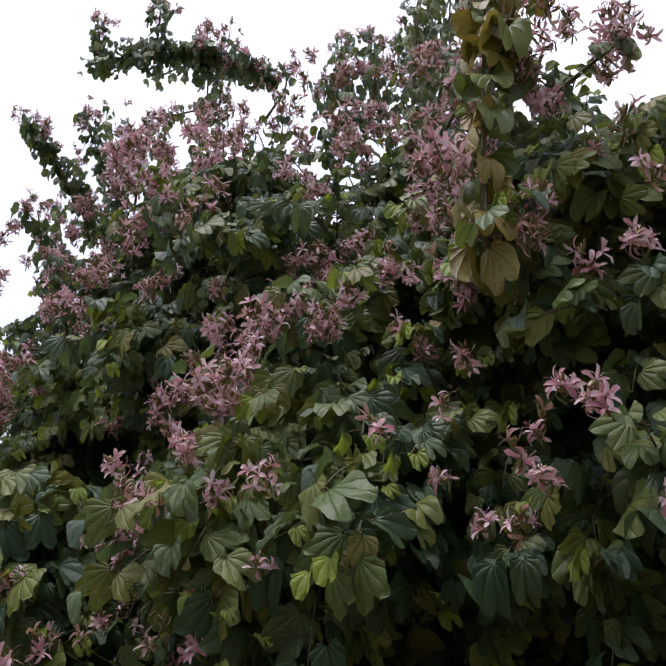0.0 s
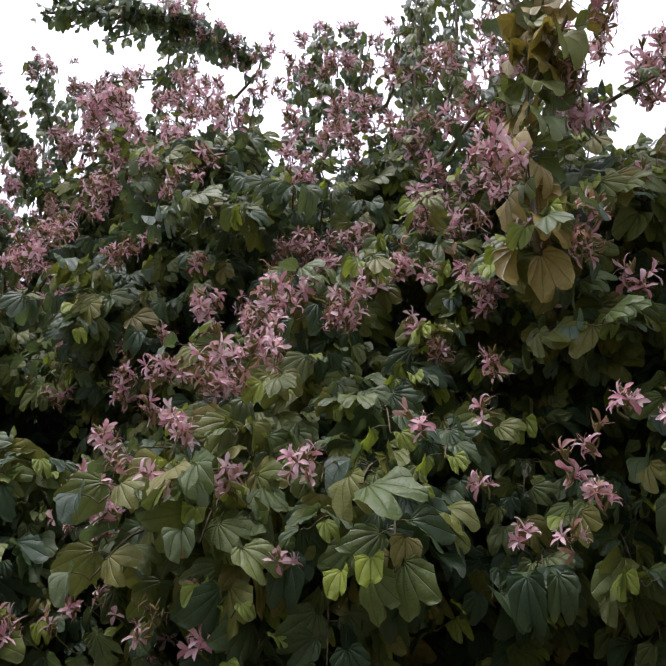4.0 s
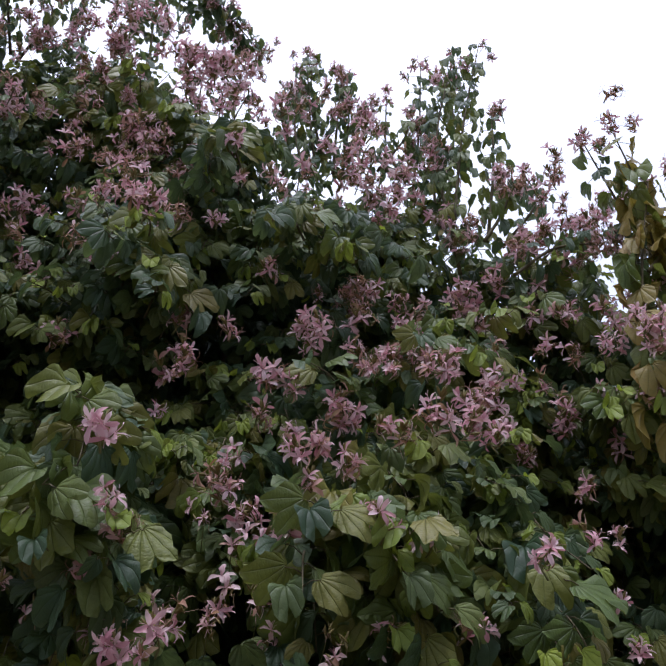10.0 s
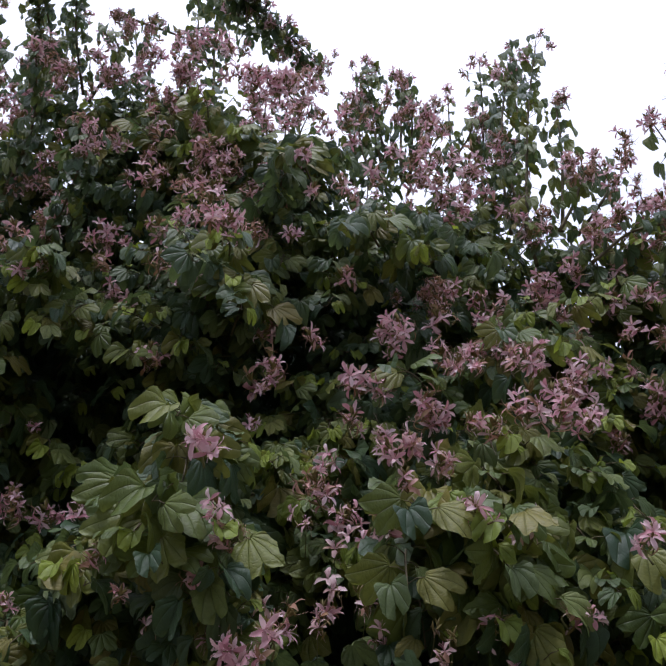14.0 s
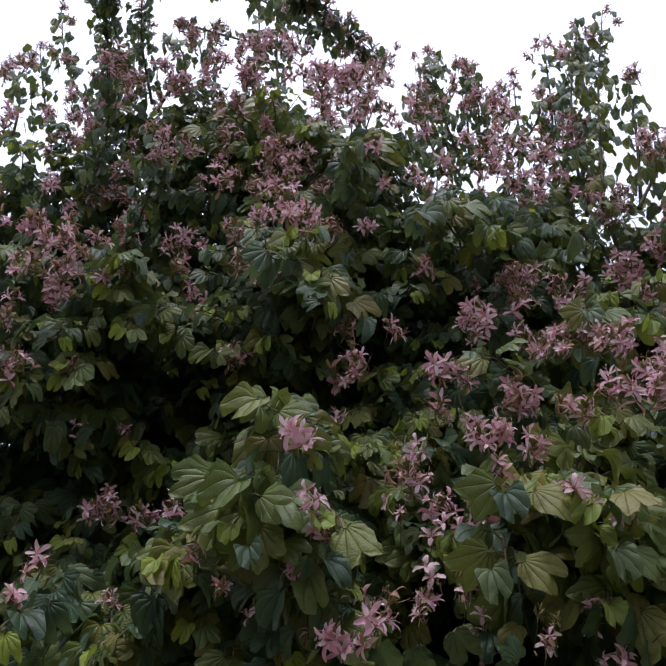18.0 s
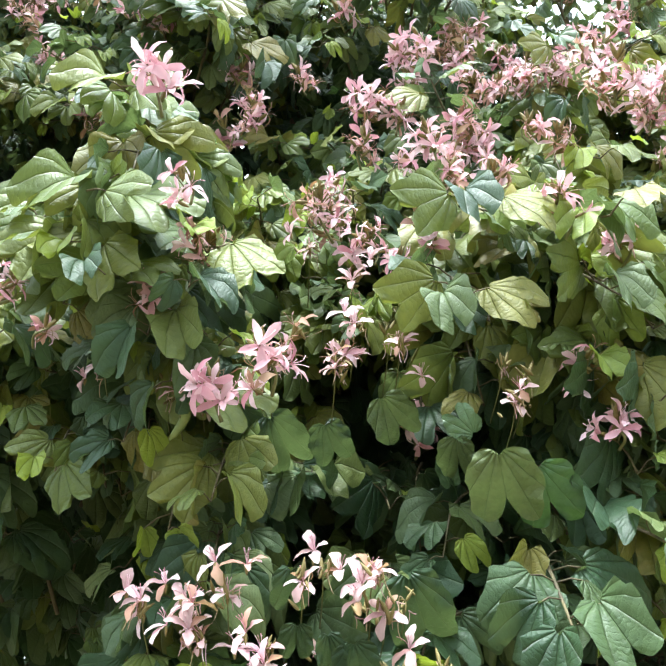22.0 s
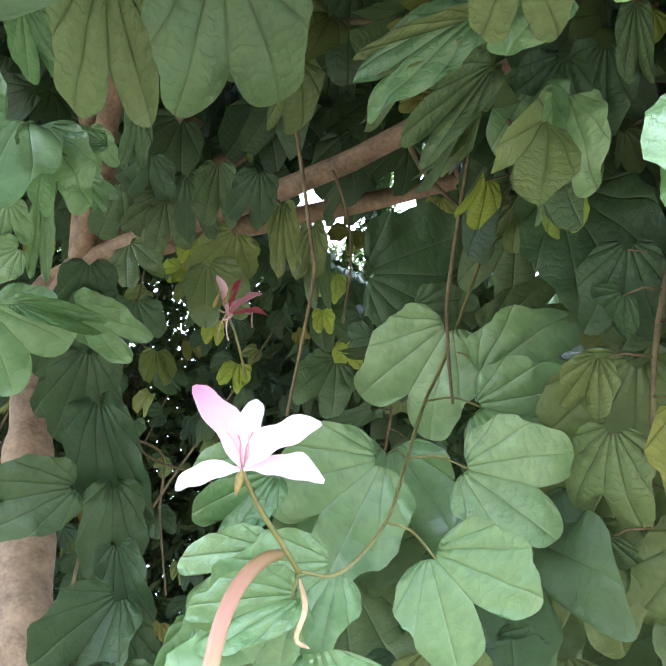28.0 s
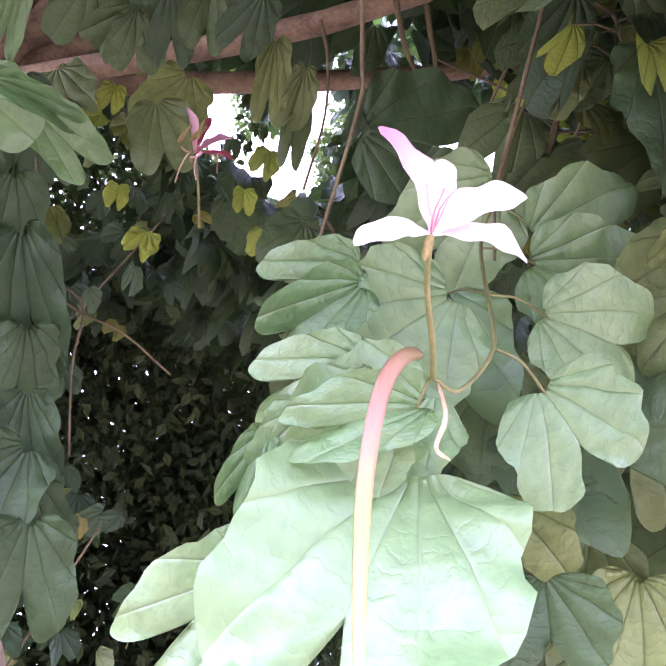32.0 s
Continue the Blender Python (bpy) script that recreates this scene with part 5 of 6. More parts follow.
YOUNG = [(-0.911, 2.781, 1.841, -0.958, 2.847, 1.824, 0.33), (-0.879, 2.744, 1.884, -0.907, 2.748, 1.915, 0.60), (-0.880, 2.738, 1.890, -0.865, 2.700, 1.900, 0.35), (-1.070, 2.831, 2.037, -1.046, 2.851, 2.005, 0.80),
    (-0.944, 3.094, 1.950, -0.924, 3.064, 1.975, 0.60), (-1.140, 2.981, 2.147, -1.164, 2.999, 2.140, 0.80), (-0.913, 2.599, 2.121, -0.903, 2.592, 2.115, 0.80), (-1.099, 3.030, 2.007, -1.121, 3.059, 1.982, 0.50),
    (-0.789, 2.693, 1.747, -0.765, 2.646, 1.737, 0.50), (-0.785, 2.656, 1.775, -0.767, 2.632, 1.755, 0.60)]
FRONT = [(-1.246, 2.802, 2.111, -1.214, 2.833, 2.020, 0.95), (-1.115, 2.748, 2.647, -1.024, 2.775, 2.564, 0.85), (-1.178, 2.773, 2.664, -1.139, 2.808, 2.614, 1.10), (-0.807, 2.501, 2.575, -0.769, 2.542, 2.511, 0.90),
    (-0.847, 2.370, 2.458, -0.782, 2.424, 2.354, 0.95), (-0.950, 2.564, 2.659, -0.879, 2.577, 2.594, 1.00), (-1.018, 2.683, 2.632, -0.962, 2.712, 2.568, 0.90), (-1.025, 2.428, 1.898, -1.021, 2.460, 1.829, 1.30),
    (-1.035, 2.617, 2.134, -1.010, 2.631, 2.080, 1.30), (-1.073, 2.642, 2.150, -1.048, 2.662, 2.092, 0.80), (-1.130, 2.671, 2.269, -1.107, 2.706, 2.206, 0.90), (-0.935, 2.563, 2.258, -0.869, 2.589, 2.142, 0.90),
    (-1.090, 2.708, 2.186, -1.079, 2.729, 2.146, 1.00)]
FRONT_B = [(-0.793, 2.466, 2.580, -0.843, 2.474, 2.622, 1.00), (-0.757, 2.350, 2.448, -0.691, 2.379, 2.350, 1.00), (-0.708, 2.621, 2.554, -0.744, 2.603, 2.603, 0.70), (-1.085, 2.696, 2.093, -1.064, 2.720, 2.024, 1.00),
    (-1.183, 2.768, 2.100, -1.163, 2.788, 2.042, 0.90), (-0.997, 2.575, 2.023, -0.988, 2.604, 1.959, 1.10), (-0.939, 2.494, 2.029, -0.906, 2.510, 1.940, 1.00), (-1.104, 2.740, 2.049, -1.069, 2.763, 1.947, 0.90),
    (-1.200, 2.729, 1.949, -1.181, 2.747, 1.875, 0.80), (-1.306, 2.765, 1.873, -1.318, 2.780, 1.845, 1.20), (-1.220, 2.804, 1.955, -1.190, 2.805, 1.906, 0.90), (-1.081, 2.574, 1.913, -1.077, 2.595, 1.859, 1.00)]
LOW_YOUNG = [(-1.079, 2.882, 2.036, -1.142, 2.940, 2.001, .4), (-1.049, 2.826, 2.023, -1.039, 2.857, 1.982, .7), (-1.076, 3.044, 1.939, -1.097, 3.058, 1.917, .5), (-1.100, 3.014, 1.991, -1.103, 3.034, 1.955, .7),
    (-0.816, 2.613, 1.706, -0.843, 2.646, 1.725, .5)]
LOW_D = [(-1.011, 2.838, 2.032, -0.989, 2.869, 1.981, .6), (-0.995, 3.058, 2.122, -0.951, 3.082, 2.053, 1.1), (-0.915, 3.014, 2.033, -0.979, 3.078, 1.992, .75), (-0.802, 3.190, 1.860, -0.859, 3.238, 1.807, .8),
    (-0.930, 3.043, 1.919, -0.894, 3.049, 1.850, .5), (-1.077, 3.013, 2.058, -1.114, 3.053, 2.019, .8), (-1.020, 2.961, 2.079, -1.043, 2.991, 2.051, .8), (-0.820, 2.692, 2.179, -0.818, 2.719, 2.154, .9),
    (-0.775, 2.700, 2.138, -0.756, 2.726, 2.096, 1.0), (-0.870, 2.731, 2.134, -0.855, 2.725, 2.114, .8), (-0.771, 2.996, 2.001, -0.768, 3.038, 1.926, .9), (-0.798, 3.085, 2.021, -0.778, 3.129, 1.913, .7)]
LOW_E = [(-0.927, 3.211, 1.967, -0.958, 3.246, 1.910, .8), (-0.734, 2.950, 1.905, -0.730, 2.963, 1.860, 1.0), (-0.714, 2.791, 1.676, -0.684, 2.731, 1.640, 1.1),
    (-0.565, 2.914, 1.936, -0.578, 2.952, 1.891, .9), (-0.389, 2.990, 2.029, -0.366, 3.013, 1.964, .9), (-0.371, 2.971, 2.019, -0.330, 2.972, 1.940, .7), (-0.541, 2.982, 1.957, -0.561, 3.062, 1.899, .5)]
PALE_SIDE = [(-0.606, 3.420, 1.909, -0.685, 3.511, 1.739, .9), (-0.578, 3.396, 1.910, -0.541, 3.376, 1.842, .8), (-0.671, 3.475, 1.884, -0.729, 3.525, 1.788, .7), (-0.543, 3.363, 1.920, -0.611, 3.410, 1.899, .4)]
INNER_SIDE = (-0.87, 2.9, 1.42)
# CHAIN and SHADE[5] get the dark leaf colour in place of the crown's shade
for rows, mat, side in ((HERO, M_BIG, INNER_SIDE), (HERO_B, M_BIG, INNER_SIDE), (SHADE, M_LEAF, INNER_SIDE), (CHAIN, M_DARK_SHADED, INNER_SIDE), (SIDE, M_BIG, INNER_SIDE),
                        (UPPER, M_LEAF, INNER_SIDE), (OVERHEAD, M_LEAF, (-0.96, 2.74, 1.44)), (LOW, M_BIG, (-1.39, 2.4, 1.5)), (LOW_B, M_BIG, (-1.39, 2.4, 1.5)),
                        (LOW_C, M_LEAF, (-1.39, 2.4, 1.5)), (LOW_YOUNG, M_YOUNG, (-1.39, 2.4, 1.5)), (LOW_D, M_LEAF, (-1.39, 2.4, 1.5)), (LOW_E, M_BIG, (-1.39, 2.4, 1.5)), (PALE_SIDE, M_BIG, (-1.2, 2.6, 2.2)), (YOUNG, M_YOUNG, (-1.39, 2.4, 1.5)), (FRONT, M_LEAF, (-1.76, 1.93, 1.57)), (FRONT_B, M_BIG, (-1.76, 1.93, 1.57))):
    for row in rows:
        broad_leaf(row, M_YOUNG if row is FRONT[0] else M_DARK_SHADED if row is SHADE[5] else mat, open_side=side)

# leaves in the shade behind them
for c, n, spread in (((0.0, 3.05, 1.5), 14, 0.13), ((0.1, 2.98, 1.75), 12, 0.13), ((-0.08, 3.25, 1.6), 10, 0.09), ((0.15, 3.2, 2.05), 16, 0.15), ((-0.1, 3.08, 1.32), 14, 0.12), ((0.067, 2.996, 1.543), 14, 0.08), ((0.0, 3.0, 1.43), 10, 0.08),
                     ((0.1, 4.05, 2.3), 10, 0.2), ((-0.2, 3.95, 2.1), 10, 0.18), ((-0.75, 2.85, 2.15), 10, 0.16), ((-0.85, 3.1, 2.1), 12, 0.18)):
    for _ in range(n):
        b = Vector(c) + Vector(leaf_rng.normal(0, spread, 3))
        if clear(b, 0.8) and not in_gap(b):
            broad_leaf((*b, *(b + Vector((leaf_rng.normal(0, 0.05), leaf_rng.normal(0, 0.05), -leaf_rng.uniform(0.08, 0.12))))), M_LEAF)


def stem(points, r0, r1, mat=M_STEM, name="stem"):
    ln = smooth_line(points, 5)
    return on_tree(name, mesh_of(name, *tube(ln, taper(r0, r1, len(ln)), 7), (mat,)))


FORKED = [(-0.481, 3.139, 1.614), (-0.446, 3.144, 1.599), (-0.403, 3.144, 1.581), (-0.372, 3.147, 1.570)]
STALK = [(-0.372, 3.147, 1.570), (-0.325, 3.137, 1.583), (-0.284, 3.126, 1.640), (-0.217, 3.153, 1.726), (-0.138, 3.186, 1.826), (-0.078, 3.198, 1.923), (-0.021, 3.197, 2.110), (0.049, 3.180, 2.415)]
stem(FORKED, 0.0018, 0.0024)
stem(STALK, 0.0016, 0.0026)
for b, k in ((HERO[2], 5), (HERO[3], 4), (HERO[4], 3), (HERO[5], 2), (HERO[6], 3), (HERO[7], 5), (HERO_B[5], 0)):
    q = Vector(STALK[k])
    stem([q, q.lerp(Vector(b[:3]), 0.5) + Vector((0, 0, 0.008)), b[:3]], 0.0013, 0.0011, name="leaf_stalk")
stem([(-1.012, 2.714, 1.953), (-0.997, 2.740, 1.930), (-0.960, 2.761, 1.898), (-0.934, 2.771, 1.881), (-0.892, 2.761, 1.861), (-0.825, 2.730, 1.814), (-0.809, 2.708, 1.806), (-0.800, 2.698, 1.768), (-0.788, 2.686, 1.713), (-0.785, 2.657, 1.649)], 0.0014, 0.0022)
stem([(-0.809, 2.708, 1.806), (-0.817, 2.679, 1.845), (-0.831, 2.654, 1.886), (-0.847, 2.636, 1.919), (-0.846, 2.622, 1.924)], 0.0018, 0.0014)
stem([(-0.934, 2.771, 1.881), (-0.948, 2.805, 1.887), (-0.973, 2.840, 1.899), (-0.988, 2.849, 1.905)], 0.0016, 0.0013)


# ---- pods ----
def pod(points, wide, mat, label, turned=None):
    """A long flat seed pod along points, with a drawn-out tip."""
    ln = smooth_line(points, 4)
    n = len(ln)
    rad = [wide * (0.2 + 0.8 * math.sin(math.pi * min(1, (i / (n - 1)) ** 0.8)) ** 0.5) if i < n - 1 else wide * 0.1 for i in range(n)]
    v, f, uv = tube(ln, rad, 8)
    c = np.repeat(np.array([tuple(p) for p in ln]), 8, 0)
    flat = np.array(W_AXIS)
    v = v - np.outer((v - c) @ flat, flat) * 0.65
    return on_tree("seed_pod", mesh_of("seed_pod", v, f, uv, (mat,)), label=label)


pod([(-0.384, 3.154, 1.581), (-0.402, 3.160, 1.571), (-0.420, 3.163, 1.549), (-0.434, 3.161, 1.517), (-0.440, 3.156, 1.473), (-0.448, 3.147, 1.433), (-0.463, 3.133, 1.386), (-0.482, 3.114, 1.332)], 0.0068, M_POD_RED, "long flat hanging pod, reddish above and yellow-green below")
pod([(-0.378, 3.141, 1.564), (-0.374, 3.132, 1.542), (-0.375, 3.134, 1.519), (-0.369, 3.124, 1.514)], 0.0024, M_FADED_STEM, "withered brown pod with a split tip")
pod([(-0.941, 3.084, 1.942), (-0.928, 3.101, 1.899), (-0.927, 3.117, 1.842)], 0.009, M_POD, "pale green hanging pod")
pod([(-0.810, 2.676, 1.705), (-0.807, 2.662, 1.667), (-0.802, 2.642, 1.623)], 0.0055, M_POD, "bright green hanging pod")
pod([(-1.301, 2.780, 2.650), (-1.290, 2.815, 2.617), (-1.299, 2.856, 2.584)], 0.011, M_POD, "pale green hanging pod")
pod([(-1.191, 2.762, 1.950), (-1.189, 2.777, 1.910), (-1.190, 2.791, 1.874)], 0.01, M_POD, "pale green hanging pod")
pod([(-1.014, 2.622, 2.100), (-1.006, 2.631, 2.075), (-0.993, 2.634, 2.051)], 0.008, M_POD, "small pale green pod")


# ---- open flowers near the way, each with its petals ----
PETAL_MESH = {}
CURL_MESH = []
for s in range(4):
    r = np.random.default_rng(60 + s)
    turns_n, drop = r.uniform(0.6, 1.1), r.uniform(0.5, 0.9)
    pts = [(0.55 * t + 0.16 * math.sin(6.3 * turns_n * t), 0.1 * math.sin(4 * t + s), -drop * t * t + 0.16 * (1 - math.cos(6.3 * turns_n * t))) for t in np.linspace(0, 1, 12)]
    CURL_MESH.append(mesh_of("curled_stamen", *tube(pts, taper(0.03, 0.02, 12), 5), (M_FADED_STEM if s % 2 else M_BLUSH,)))
BUD_MESH = mesh_of("bud", *spindle(1.0, 0.115, 7), (M_BUD,))


def petal_to(cup, home, base, tip, wide, mat, face):
    """A petal of the flower cup from base to tip."""
    ax = Vector(tip) - Vector(base)
    k = int(rng.integers(4))
    if (k, mat.name) not in PETAL_MESH:
        PETAL_MESH[k, mat.name] = mesh_of("petal", *WIDE_PETALS[k], (mat,))
    t = Matrix([list(r) for r in turn_of(np.array(ax), np.array(face))]).to_4x4()
    part("petal", PETAL_MESH[k, mat.name], cup, m=home.inverted() @ Matrix.Translation(Vector(base)) @ t @ Matrix.Diagonal((ax.length, ax.length * wide, ax.length, 1)))


def laid_flower(points, wides, mats, face, stamens=4):
    """An open flower: its heart, then the tips of its petals."""
    heart = Vector(points[0])
    face = Vector(face).normalized()
    home = Matrix.Translation(heart)
    cup = on_tree("flower", mesh_of("flower", *spindle(0.02, 0.0035), (M_BUD,)), home @ Matrix.Rotation(radians(90), 4, "Y"), "open orchid-tree flower with broad pale pink petals")
    home = home @ Matrix.Rotation(radians(90), 4, "Y")
    for tip, w, mat in zip(points[1:], wides, mats):
        petal_to(cup, home, heart, tip, w, mat, face + Vector((0, 0, 0.5)))
    for k in range(stamens):
        d = (face + Vector((rng.normal(0, 0.4), rng.normal(0, 0.4), rng.uniform(0.4, 1.2)))).normalized()
        t = Matrix([list(r) for r in turn_of(np.array(d), np.array((0.2, 0.1, 1.0)))]).to_4x4()
        if ("stamen", k) not in PETAL_MESH:
            PETAL_MESH["stamen", k] = mesh_of("stamen", *STAMENS[k], (M_PETAL,))
        part("stamen", PETAL_MESH["stamen", k], cup, m=home.inverted() @ Matrix.Translation(heart) @ t @ Matrix.Scale(0.03, 4))
    return cup


def buds(p, n, size, curls=2):
    """Brown-green split buds round a point, with curled stamens hanging out."""
    for k in range(n):
        d = Vector((rng.normal(0, 0.5), rng.normal(0, 0.5), rng.uniform(0.4, 1.2)))
        t = d.to_track_quat("X", "Z").to_matrix().to_4x4()
        on_tree("bud", BUD_MESH, Matrix.Translation(Vector(p) + Vector(rng.normal(0, size * 0.35, 3))) @ t @ Matrix.Scale(size * rng.uniform(0.7, 1.1), 4))
    for k in range(curls):
        on_tree("curled_stamen", CURL_MESH[int(rng.integers(4))], Matrix.Translation(Vector(p) + Vector(rng.normal(0, size * 0.3, 3))) @ Matrix.Rotation(rng.uniform(0, 6.3), 4, "Z") @ Matrix.Scale(size * rng.uniform(0.9, 1.4), 4))


VIEW = OUT * 0.9 - U_AXIS * 0.4
HERO_FLOWER = [(-0.482, 3.139, 1.616), (-0.508, 3.175, 1.594), (-0.462, 3.082, 1.620), (-0.474, 3.089, 1.658), (-0.488, 3.139, 1.670), (-0.521, 3.169, 1.668)]
laid_flower(HERO_FLOWER, (1.05, 1.0, 1.05, 0.9, 0.85), (M_WHITE, M_WHITE, M_WHITE, M_WHITE, M_TIP), VIEW)
OPEN_FLOWERS = [
    [(-1.017, 2.706, 1.953), (-1.061, 2.690, 1.978), (-1.005, 2.655, 1.955), (-0.979, 2.635, 1.924), (-1.059, 2.726, 1.953)],
    [(-1.035, 2.725, 1.935), (-1.040, 2.741, 1.887), (-1.050, 2.755, 1.905), (-1.051, 2.699, 1.910), (-1.045, 2.733, 1.956)],
    [(-0.992, 2.851, 1.908), (-1.046, 2.844, 1.940), (-1.025, 2.834, 1.933), (-1.050, 2.878, 1.884), (-0.987, 2.865, 1.837)],
    [(-0.841, 2.617, 1.921), (-0.873, 2.600, 1.947), (-0.856, 2.591, 1.931), (-0.830, 2.587, 1.898), (-0.821, 2.622, 1.841)],
    [(-0.787, 2.621, 1.807), (-0.819, 2.676, 1.764), (-0.810, 2.631, 1.816), (-0.792, 2.588, 1.809), (-0.780, 2.610, 1.770)],
    [(-0.959, 2.801, 2.187), (-0.985, 2.802, 2.185), (-0.948, 2.791, 2.168), (-0.966, 2.767, 2.193), (-0.998, 2.785, 2.202)]]
for k, pts in enumerate(OPEN_FLOWERS):
    laid_flower(pts, (0.68, 0.6, 0.72, 0.62), (M_WHITE, M_TIP if k == 1 else M_PALE, M_WHITE, M_PALE), (-0.5, -0.45, -1.1))
    buds(Vector(pts[0]) + Vector((0, 0, -0.005)), 4, 0.032, 2)
for p in ((-1.069, 2.993, 1.913), (-1.089, 2.977, 1.946), (-0.855, 2.630, 2.027), (-0.857, 2.695, 1.888), (-0.868, 2.683, 1.909), (-0.879, 2.651, 1.907), (-1.025, 2.800, 1.880), (-1.008, 2.711, 1.906), (-0.901, 2.651, 1.731)):
    buds(p, 5, 0.036, 3)
    stem([p, Vector(p) + W_AXIS * 0.03 + Vector((0, 0, -0.03)), Vector(p) + W_AXIS * 0.08 + Vector((0, 0, -0.09))], 0.0011, 0.0015, name="flower_stalk")
CLUMPS = [(-1.350, 2.823, 2.220), (-1.302, 2.745, 2.201), (-1.246, 2.703, 2.211), (-1.269, 2.744, 2.138), (-1.148, 2.615, 2.224), (-1.051, 2.539, 2.235), (-1.011, 2.556, 2.174), (-1.196, 2.672, 2.110), (-1.189, 2.638, 2.047), (-0.817, 2.328, 2.565), (-1.311, 2.721, 2.672), (-1.333, 2.768, 2.646), (-1.207, 2.617, 2.694), (-1.095, 2.550, 2.672), (-1.056, 2.520, 2.792), (-0.963, 2.483, 2.751), (-1.113, 2.589, 3.032), (-1.028, 2.546, 2.949), (-1.451, 2.882, 2.726)]
WITHERED = [(-0.916, 2.517, 2.079), (-0.966, 2.581, 2.081), (-1.233, 2.799, 1.982), (-0.943, 2.535, 2.804), (-0.822, 2.334, 2.666), (-0.777, 2.315, 2.633), (-1.082, 2.637, 2.259), (-0.960, 2.557, 2.202), (-0.997, 2.611, 2.192), (-1.324, 2.837, 2.681)]
def tone_of(r):
    return M_BLUSH if r < 0.6 else M_PALE if r < 0.85 else M_FADED


for k, p in enumerate(CLUMPS):
    for j in range(2 if k > 8 else 3 + (k % 3 == 0)):
        heart = Vector(p) + Vector(rng.normal(0, 0.033, 3)) * (j > 0)
        face = (VIEW + U_AXIS * rng.normal(0, 0.5) + Vector((0, 0, rng.uniform(-0.1, 0.7)))).normalized()
        a = face.cross(Vector((0.1, 0.2, 1))).normalized()
        b = face.cross(a)
        tips = []
        for i in range(4 + (j == 0)):
            ang = 2 * math.pi * i / (4 + (j == 0)) + rng.normal(0, 0.3)
            tips.append(heart + (a * math.cos(ang) + b * math.sin(ang)) * rng.uniform(0.032, 0.047) + face * rng.uniform(-0.01, 0.025))
        laid_flower([heart] + tips, [rng.uniform(0.85, 1.25) for _ in tips], [tone_of(rng.random()) for _ in tips], face)
    buds(Vector(p) + Vector((0, 0, -0.01)), 7, 0.034, 4)
    stem([p, Vector(p) + W_AXIS * 0.05 + Vector((0, 0, -0.025)), Vector(p) + W_AXIS * 0.16 + Vector((0, 0, -0.04))], 0.0011, 0.0015, name="flower_stalk")
for p in WITHERED:
    buds(p, 6, 0.036, 3)
    stem([p, Vector(p) + W_AXIS * 0.05 + Vector((0, 0, -0.025)), Vector(p) + W_AXIS * 0.16 + Vector((0, 0, -0.04))], 0.0011, 0.0015, name="flower_stalk")
# the bug on a broad leaf, shaped from three petals, so labelled a flower
BUG = Vector((-0.851, 2.763, 1.778)) + OUT * 0.022
laid_flower([BUG] + [BUG + Vector((a, -a, -0.03)) + OUT * 0.004 for a in (-0.008, 0.0, 0.009)], (0.5, 0.55, 0.5), (M_RED, M_PETAL, M_RED), VIEW, 1)
RED = Vector((0.074, 3.722, 2.102))
laid_flower([RED] + [RED + U_AXIS * a + Vector((0, 0, b)) + OUT * 0.01 for a, b in ((-0.04, 0.065), (0.0, 0.075), (0.045, 0.065), (0.07, 0.03))], (0.5, 0.45, 0.5, 0.4), (M_PETAL, M_RED, M_PETAL, M_RED), VIEW)
buds(RED, 3, 0.05, 3)
stem([RED, (0.116, 3.727, 2.081), (0.183, 3.737, 2.032)], 0.002, 0.0025, name="flower_stalk")

# thin bare vines and twigs under the crown
for pts in ([(0.211, 4.015, 1.925), (0.267, 3.967, 1.905), (0.305, 3.970, 1.803), (0.365, 3.948, 1.655)], [(0.1, 4.05, 2.1), (0.225, 4.007, 1.914), (0.327, 3.907, 1.887), (0.401, 3.831, 1.848)],
            [(-0.3, 3.37, 2.2), (-0.213, 3.348, 2.024), (-0.192, 3.344, 1.971), (-0.161, 3.358, 1.80)], [(-0.2, 3.15, 2.3), (-0.146, 3.177, 1.995), (-0.098, 3.191, 1.927), (-0.076, 3.182, 1.85)]):
    stem(pts, 0.003, 0.002, M_TWIG, "vine")

TANGLE = [
    [(0.195, 3.516, 2.570), (0.301, 3.510, 2.544), (0.388, 3.489, 2.539), (0.477, 3.413, 2.471), (0.480, 3.378, 2.305)],
    [(0.273, 3.491, 2.656), (0.346, 3.473, 2.593), (0.435, 3.457, 2.581), (0.561, 3.300, 2.576), (0.659, 3.155, 2.657)],
    [(0.257, 3.297, 2.459), (0.341, 3.338, 2.425), (0.428, 3.372, 2.382), (0.491, 3.341, 2.308)],
    [(0.358, 3.181, 2.536), (0.459, 3.181, 2.496), (0.545, 3.254, 2.446), (0.641, 3.366, 2.444)],
    [(0.118, 3.607, 2.438), (0.168, 3.597, 2.394), (0.233, 3.601, 2.317), (0.299, 3.631, 2.202)],
    [(0.540, 3.171, 2.638), (0.530, 3.280, 2.621), (0.482, 3.390, 2.637), (0.431, 3.491, 2.648)]]
for k, pts in enumerate(TANGLE):
    stem(pts, 0.006 if k < 2 else 0.0035, 0.0025, M_TWIG, "vine")
# small yellowing leaves among them
for c in [(0.717, 3.415, 2.668), (0.791, 3.277, 2.619), (0.581, 3.555, 2.765), (0.591, 4.114, 2.692)]:
    for _ in range(14):
        b = Vector(c) + Vector(rng.normal(0, 0.17, 3))
        if open_sky([b])[0]:
            continue
        broad_leaf((*b, *(b + Vector((rng.normal(0, 0.03), rng.normal(0, 0.03), -rng.uniform(0.04, 0.07))))), M_YOUNG if rng.random() < 0.6 else M_OLIVE)

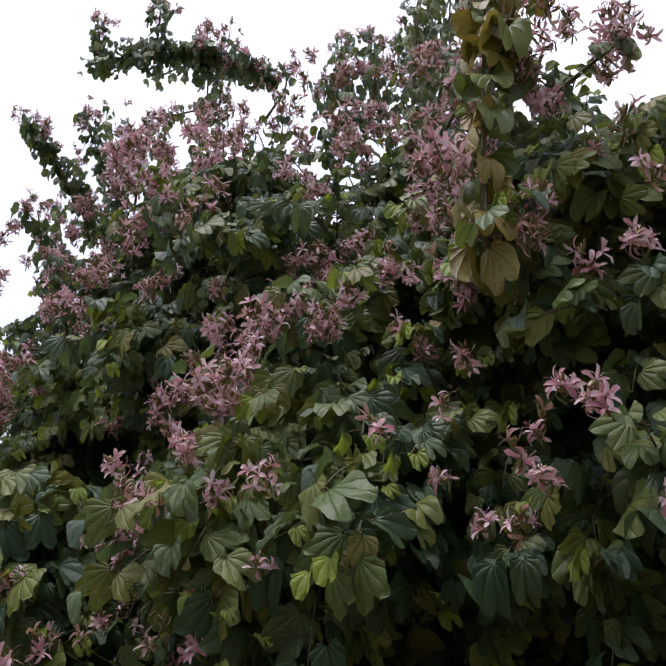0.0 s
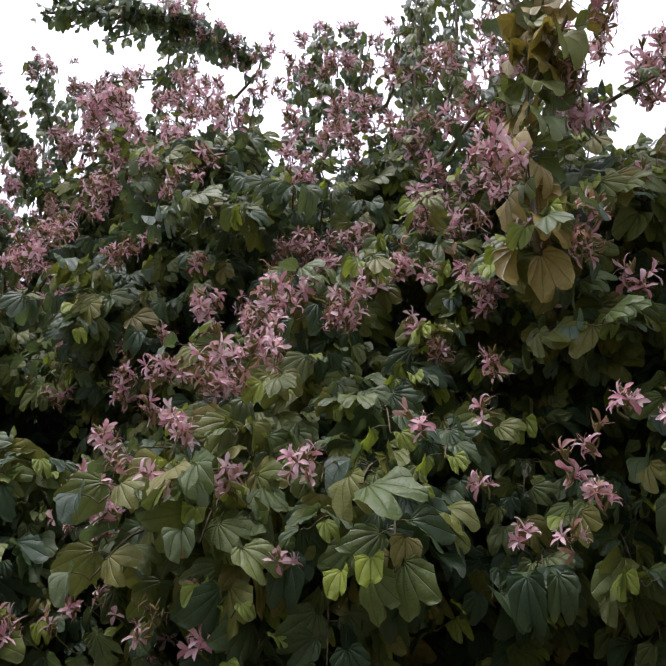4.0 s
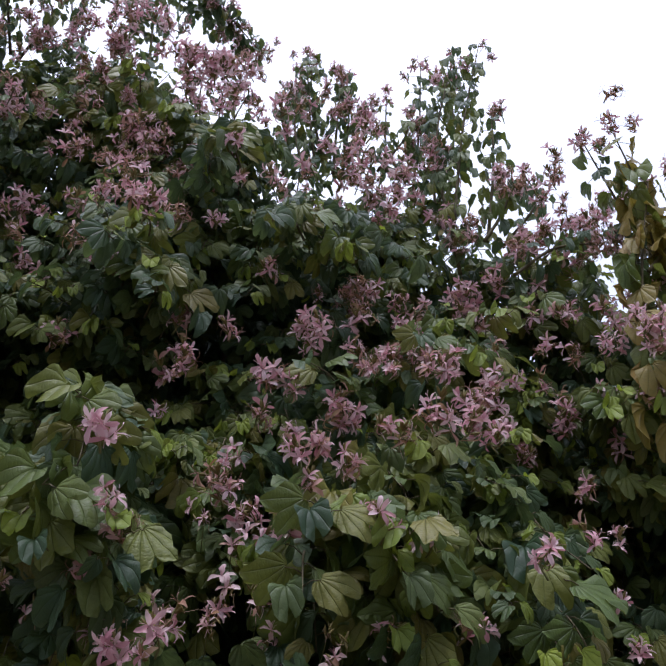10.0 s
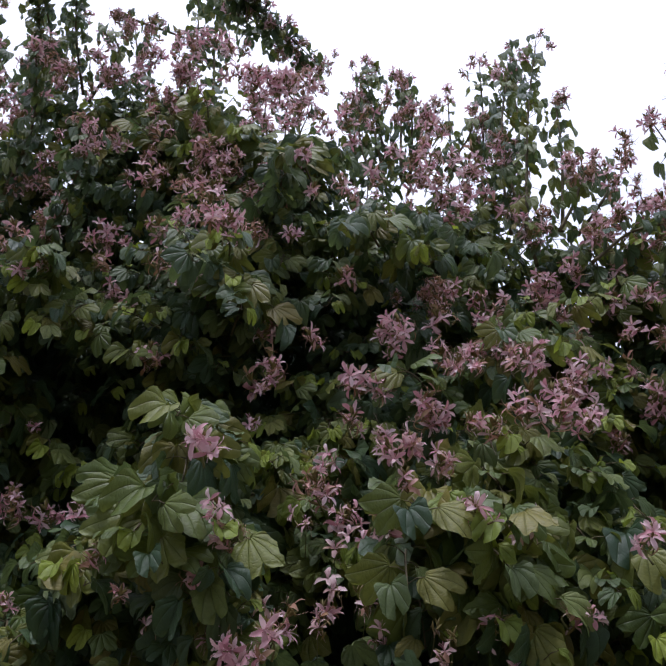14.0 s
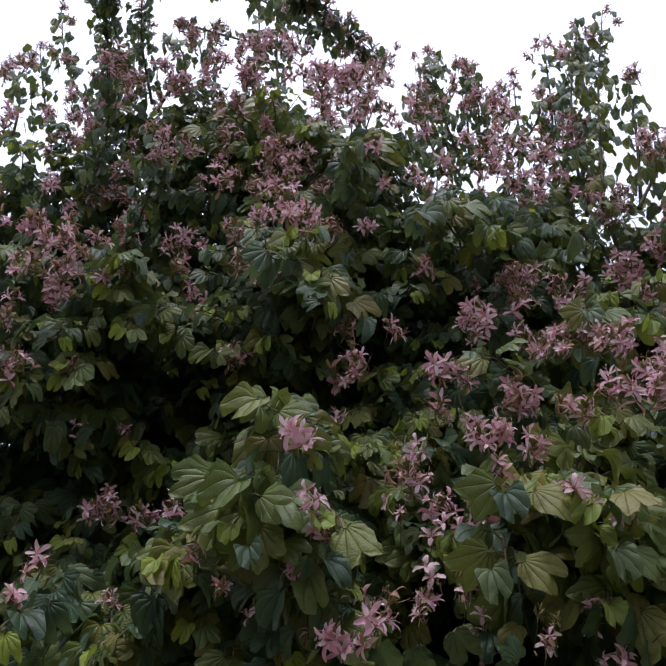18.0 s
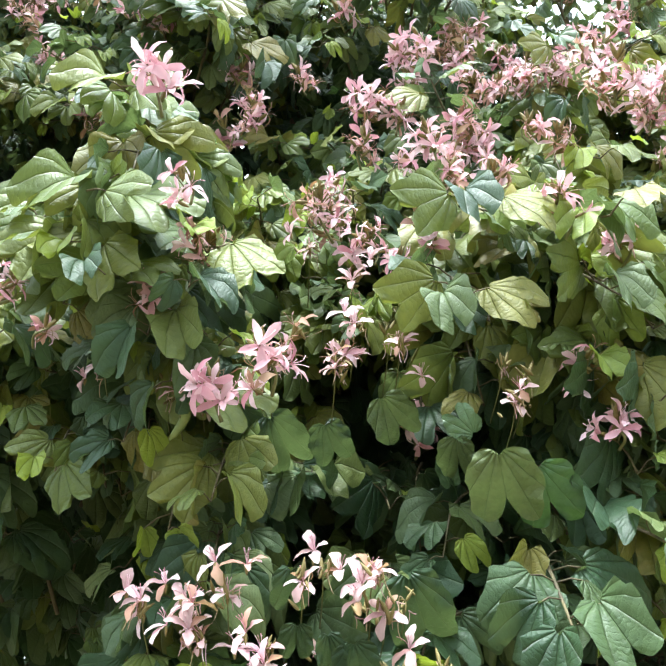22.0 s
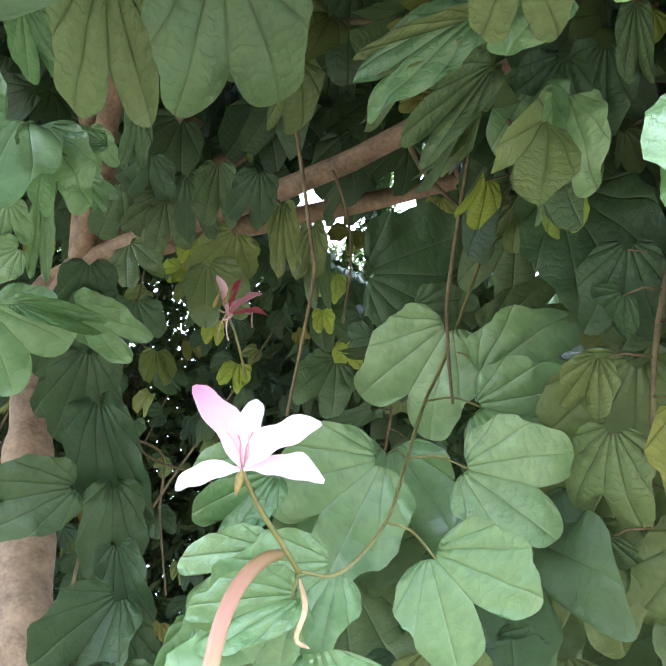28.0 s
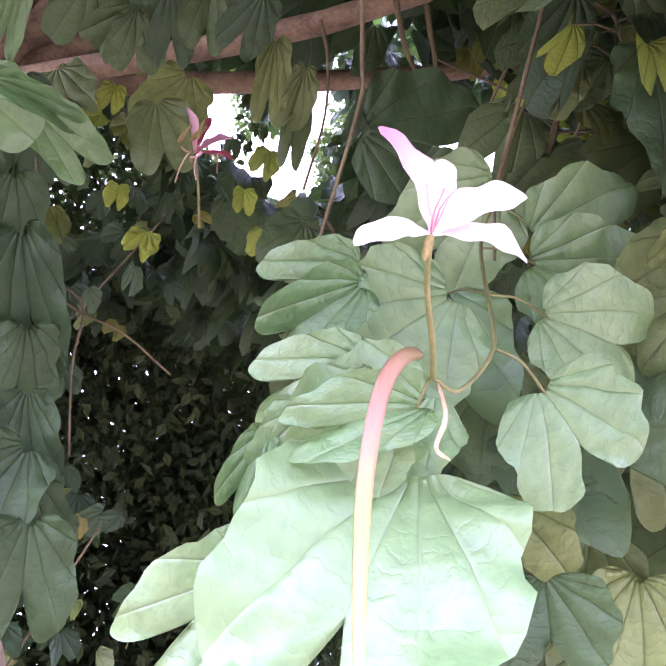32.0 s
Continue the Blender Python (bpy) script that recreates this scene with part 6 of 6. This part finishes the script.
# ---- trees and hedge behind: many small leaves with sky between ----
SMALL = (np.array([(0, 0, 0), (0.5, 0.3, 0.07), (0.5, -0.3, 0.07), (1.0, 0.0, -0.06), (0.5, 0.0, 0.0)]), [(0, 4, 3, 1), (0, 2, 3, 4)],
         np.array([(0, .5), (.5, .8), (.5, .2), (1, .5), (.5, .5)]))


def background_tree(x, y, high, wide, leaves, foot=0.3, size=0.058):
    t = tagged(new("background_tree"), "dark small-leaved tree behind, sky showing through its leaves", "tree", group="trees behind")
    t.location = (x, y, -0.05)
    ln = smooth_line([(0, 0, 0), (rng.normal(0, 0.1), rng.normal(0, 0.1), high * 0.4), (rng.normal(0, 0.2), rng.normal(0, 0.2), high * 0.85)], 6)
    part("trunk", mesh_of("trunk", *tube(ln, taper(0.09, 0.02, len(ln)), 9), (M_TWIG,)), t)
    for k in range(7):
        h = high * rng.uniform(0.25, 0.7)
        a = rng.uniform(0, 6.28)
        e = Vector((math.cos(a) * wide * 0.8, math.sin(a) * wide * 0.8, h + rng.uniform(0.2, 0.9)))
        l2 = smooth_line([(0, 0, h), e * 0.5 + Vector((0, 0, h * 0.5 - 0.1)), e], 4)
        part("limb", mesh_of("limb", *tube(l2, taper(0.03, 0.006, len(l2)), 6), (M_TWIG,)), t)
    knots = np.column_stack([rng.normal(0, wide * 0.5, 150), rng.normal(0, wide * 0.5, 150), rng.uniform(foot, high, 150)])
    pl = knots[rng.integers(150, size=leaves)] + rng.normal(0, 0.2 * wide, (leaves, 3)) * np.array((1, 1, 0.9))
    pl[:, 2] = np.maximum(pl[:, 2], 0.05)
    pl = pl[~open_sky(pl + np.array((x, y, 0.0)))]
    leaves = len(pl)
    ax, nm = rng.normal(0, 1, (leaves, 3)) + np.array((0, 0, -0.5)), rng.normal(0, 1, (leaves, 3)) + np.array((0, 0, 0.6))
    crown_ob = part("crown", cloud_mesh("crown", SMALL, turns_of(ax, nm), pl, rng.uniform(0.7, 1.4, leaves) * size, M_SMALL), t)
    tagged(crown_ob, kind="stuff")


for x, y, h, wd, n in ((2.3, 6.4, 5.2, 1.3, 46000), (3.5, 5.6, 5.5, 1.4, 56000), (4.3, 4.3, 5.4, 1.3, 40000), (1.2, 7.4, 5.4, 1.4, 42000), (-0.3, 8.0, 5.4, 1.4, 16000), (5.2, 2.8, 5.2, 1.3, 24000), (3.3, 4.9, 2.7, 0.8, 26000),
                       (3.0, 8.4, 7.5, 1.9, 26000), (5.4, 6.4, 7.5, 1.9, 26000), (6.9, 3.6, 7.0, 1.8, 14000), (-2.0, 8.6, 6.8, 1.7, 10000), (0.6, 9.8, 7.4, 2.0, 20000)):
    background_tree(x, y, h, wd, n)

# ---- a thin shrub of round leaves behind the trunk ----
shrub = tagged(new("shrub"), "thin shrub with small round yellowish-green leaves under the trees", "shrub")
shrub.location = (1.0, 5.0, -0.05)
for k in range(9):
    a = k * 0.7
    foot = Vector((0.25 * math.cos(a), 0.25 * math.sin(a), 0))
    tip = foot * rng.uniform(1.2, 3.0) + Vector((rng.normal(0, 0.2), rng.normal(0, 0.2), rng.uniform(1.6, 3.0)))
    ln = smooth_line([foot, foot.lerp(tip, 0.5) + Vector((rng.normal(0, 0.15), rng.normal(0, 0.15), 0.1)), tip], 6)
    twig = part("stem", mesh_of("stem", *tube(ln, taper(0.008, 0.003, len(ln)), 6), (M_TWIG,)), shrub)
    pile = Pile()
    for j in range(46):
        q = np.array(ln[int(rng.integers(4, len(ln)))]) + rng.normal(0, 0.14, 3)
        axis = np.array((rng.normal(0, 0.5), rng.normal(0, 0.5), -1.0))
        normal = np.array((-0.7 + rng.normal(0, 0.4), -0.7 + rng.normal(0, 0.4), rng.uniform(0.0, 0.6)))
        pile.add(BARE_SHAPES[rng.integers(4)], turn_of(axis, normal), q, rng.uniform(0.05, 0.1), int(rng.random() < 0.45))
    part("leaves", pile.mesh("leaves", (M_DARK_SHADED, M_OLIVE)), twig)

# ---- black box on a steel post, behind the trunk ----
sign = tagged(new("black_signal_box"), "black metal box on a thin steel post behind the trunk", "street furniture")
sign.location = (0.775, 4.985, 0.0)
bm = bmesh.new()
bmesh.ops.create_cube(bm, size=1.0)
for v in bm.verts:
    v.co = Vector((v.co.x * (0.34 if v.co.z > 0 else 0.24), v.co.y * 0.22, v.co.z * 0.46))
bmesh.ops.bevel(bm, geom=bm.edges[:], offset=0.015, segments=2, affect="EDGES")
me = bpy.data.meshes.new("box")
bm.to_mesh(me)
bm.free()
me.materials.append(M_BLACK)
part("box", me, sign, m=Matrix.Translation((-0.12, 0.0, 1.53)) @ Matrix.Rotation(radians(-50), 4, "Z") @ Matrix.Rotation(radians(8), 4, "Y"))
part("post", mesh_of("post", *tube([(0, 0, -0.05), (0, 0, 0.7), (0, 0, 1.35)], [0.02, 0.02, 0.02], 12), (M_STEEL,)), sign)
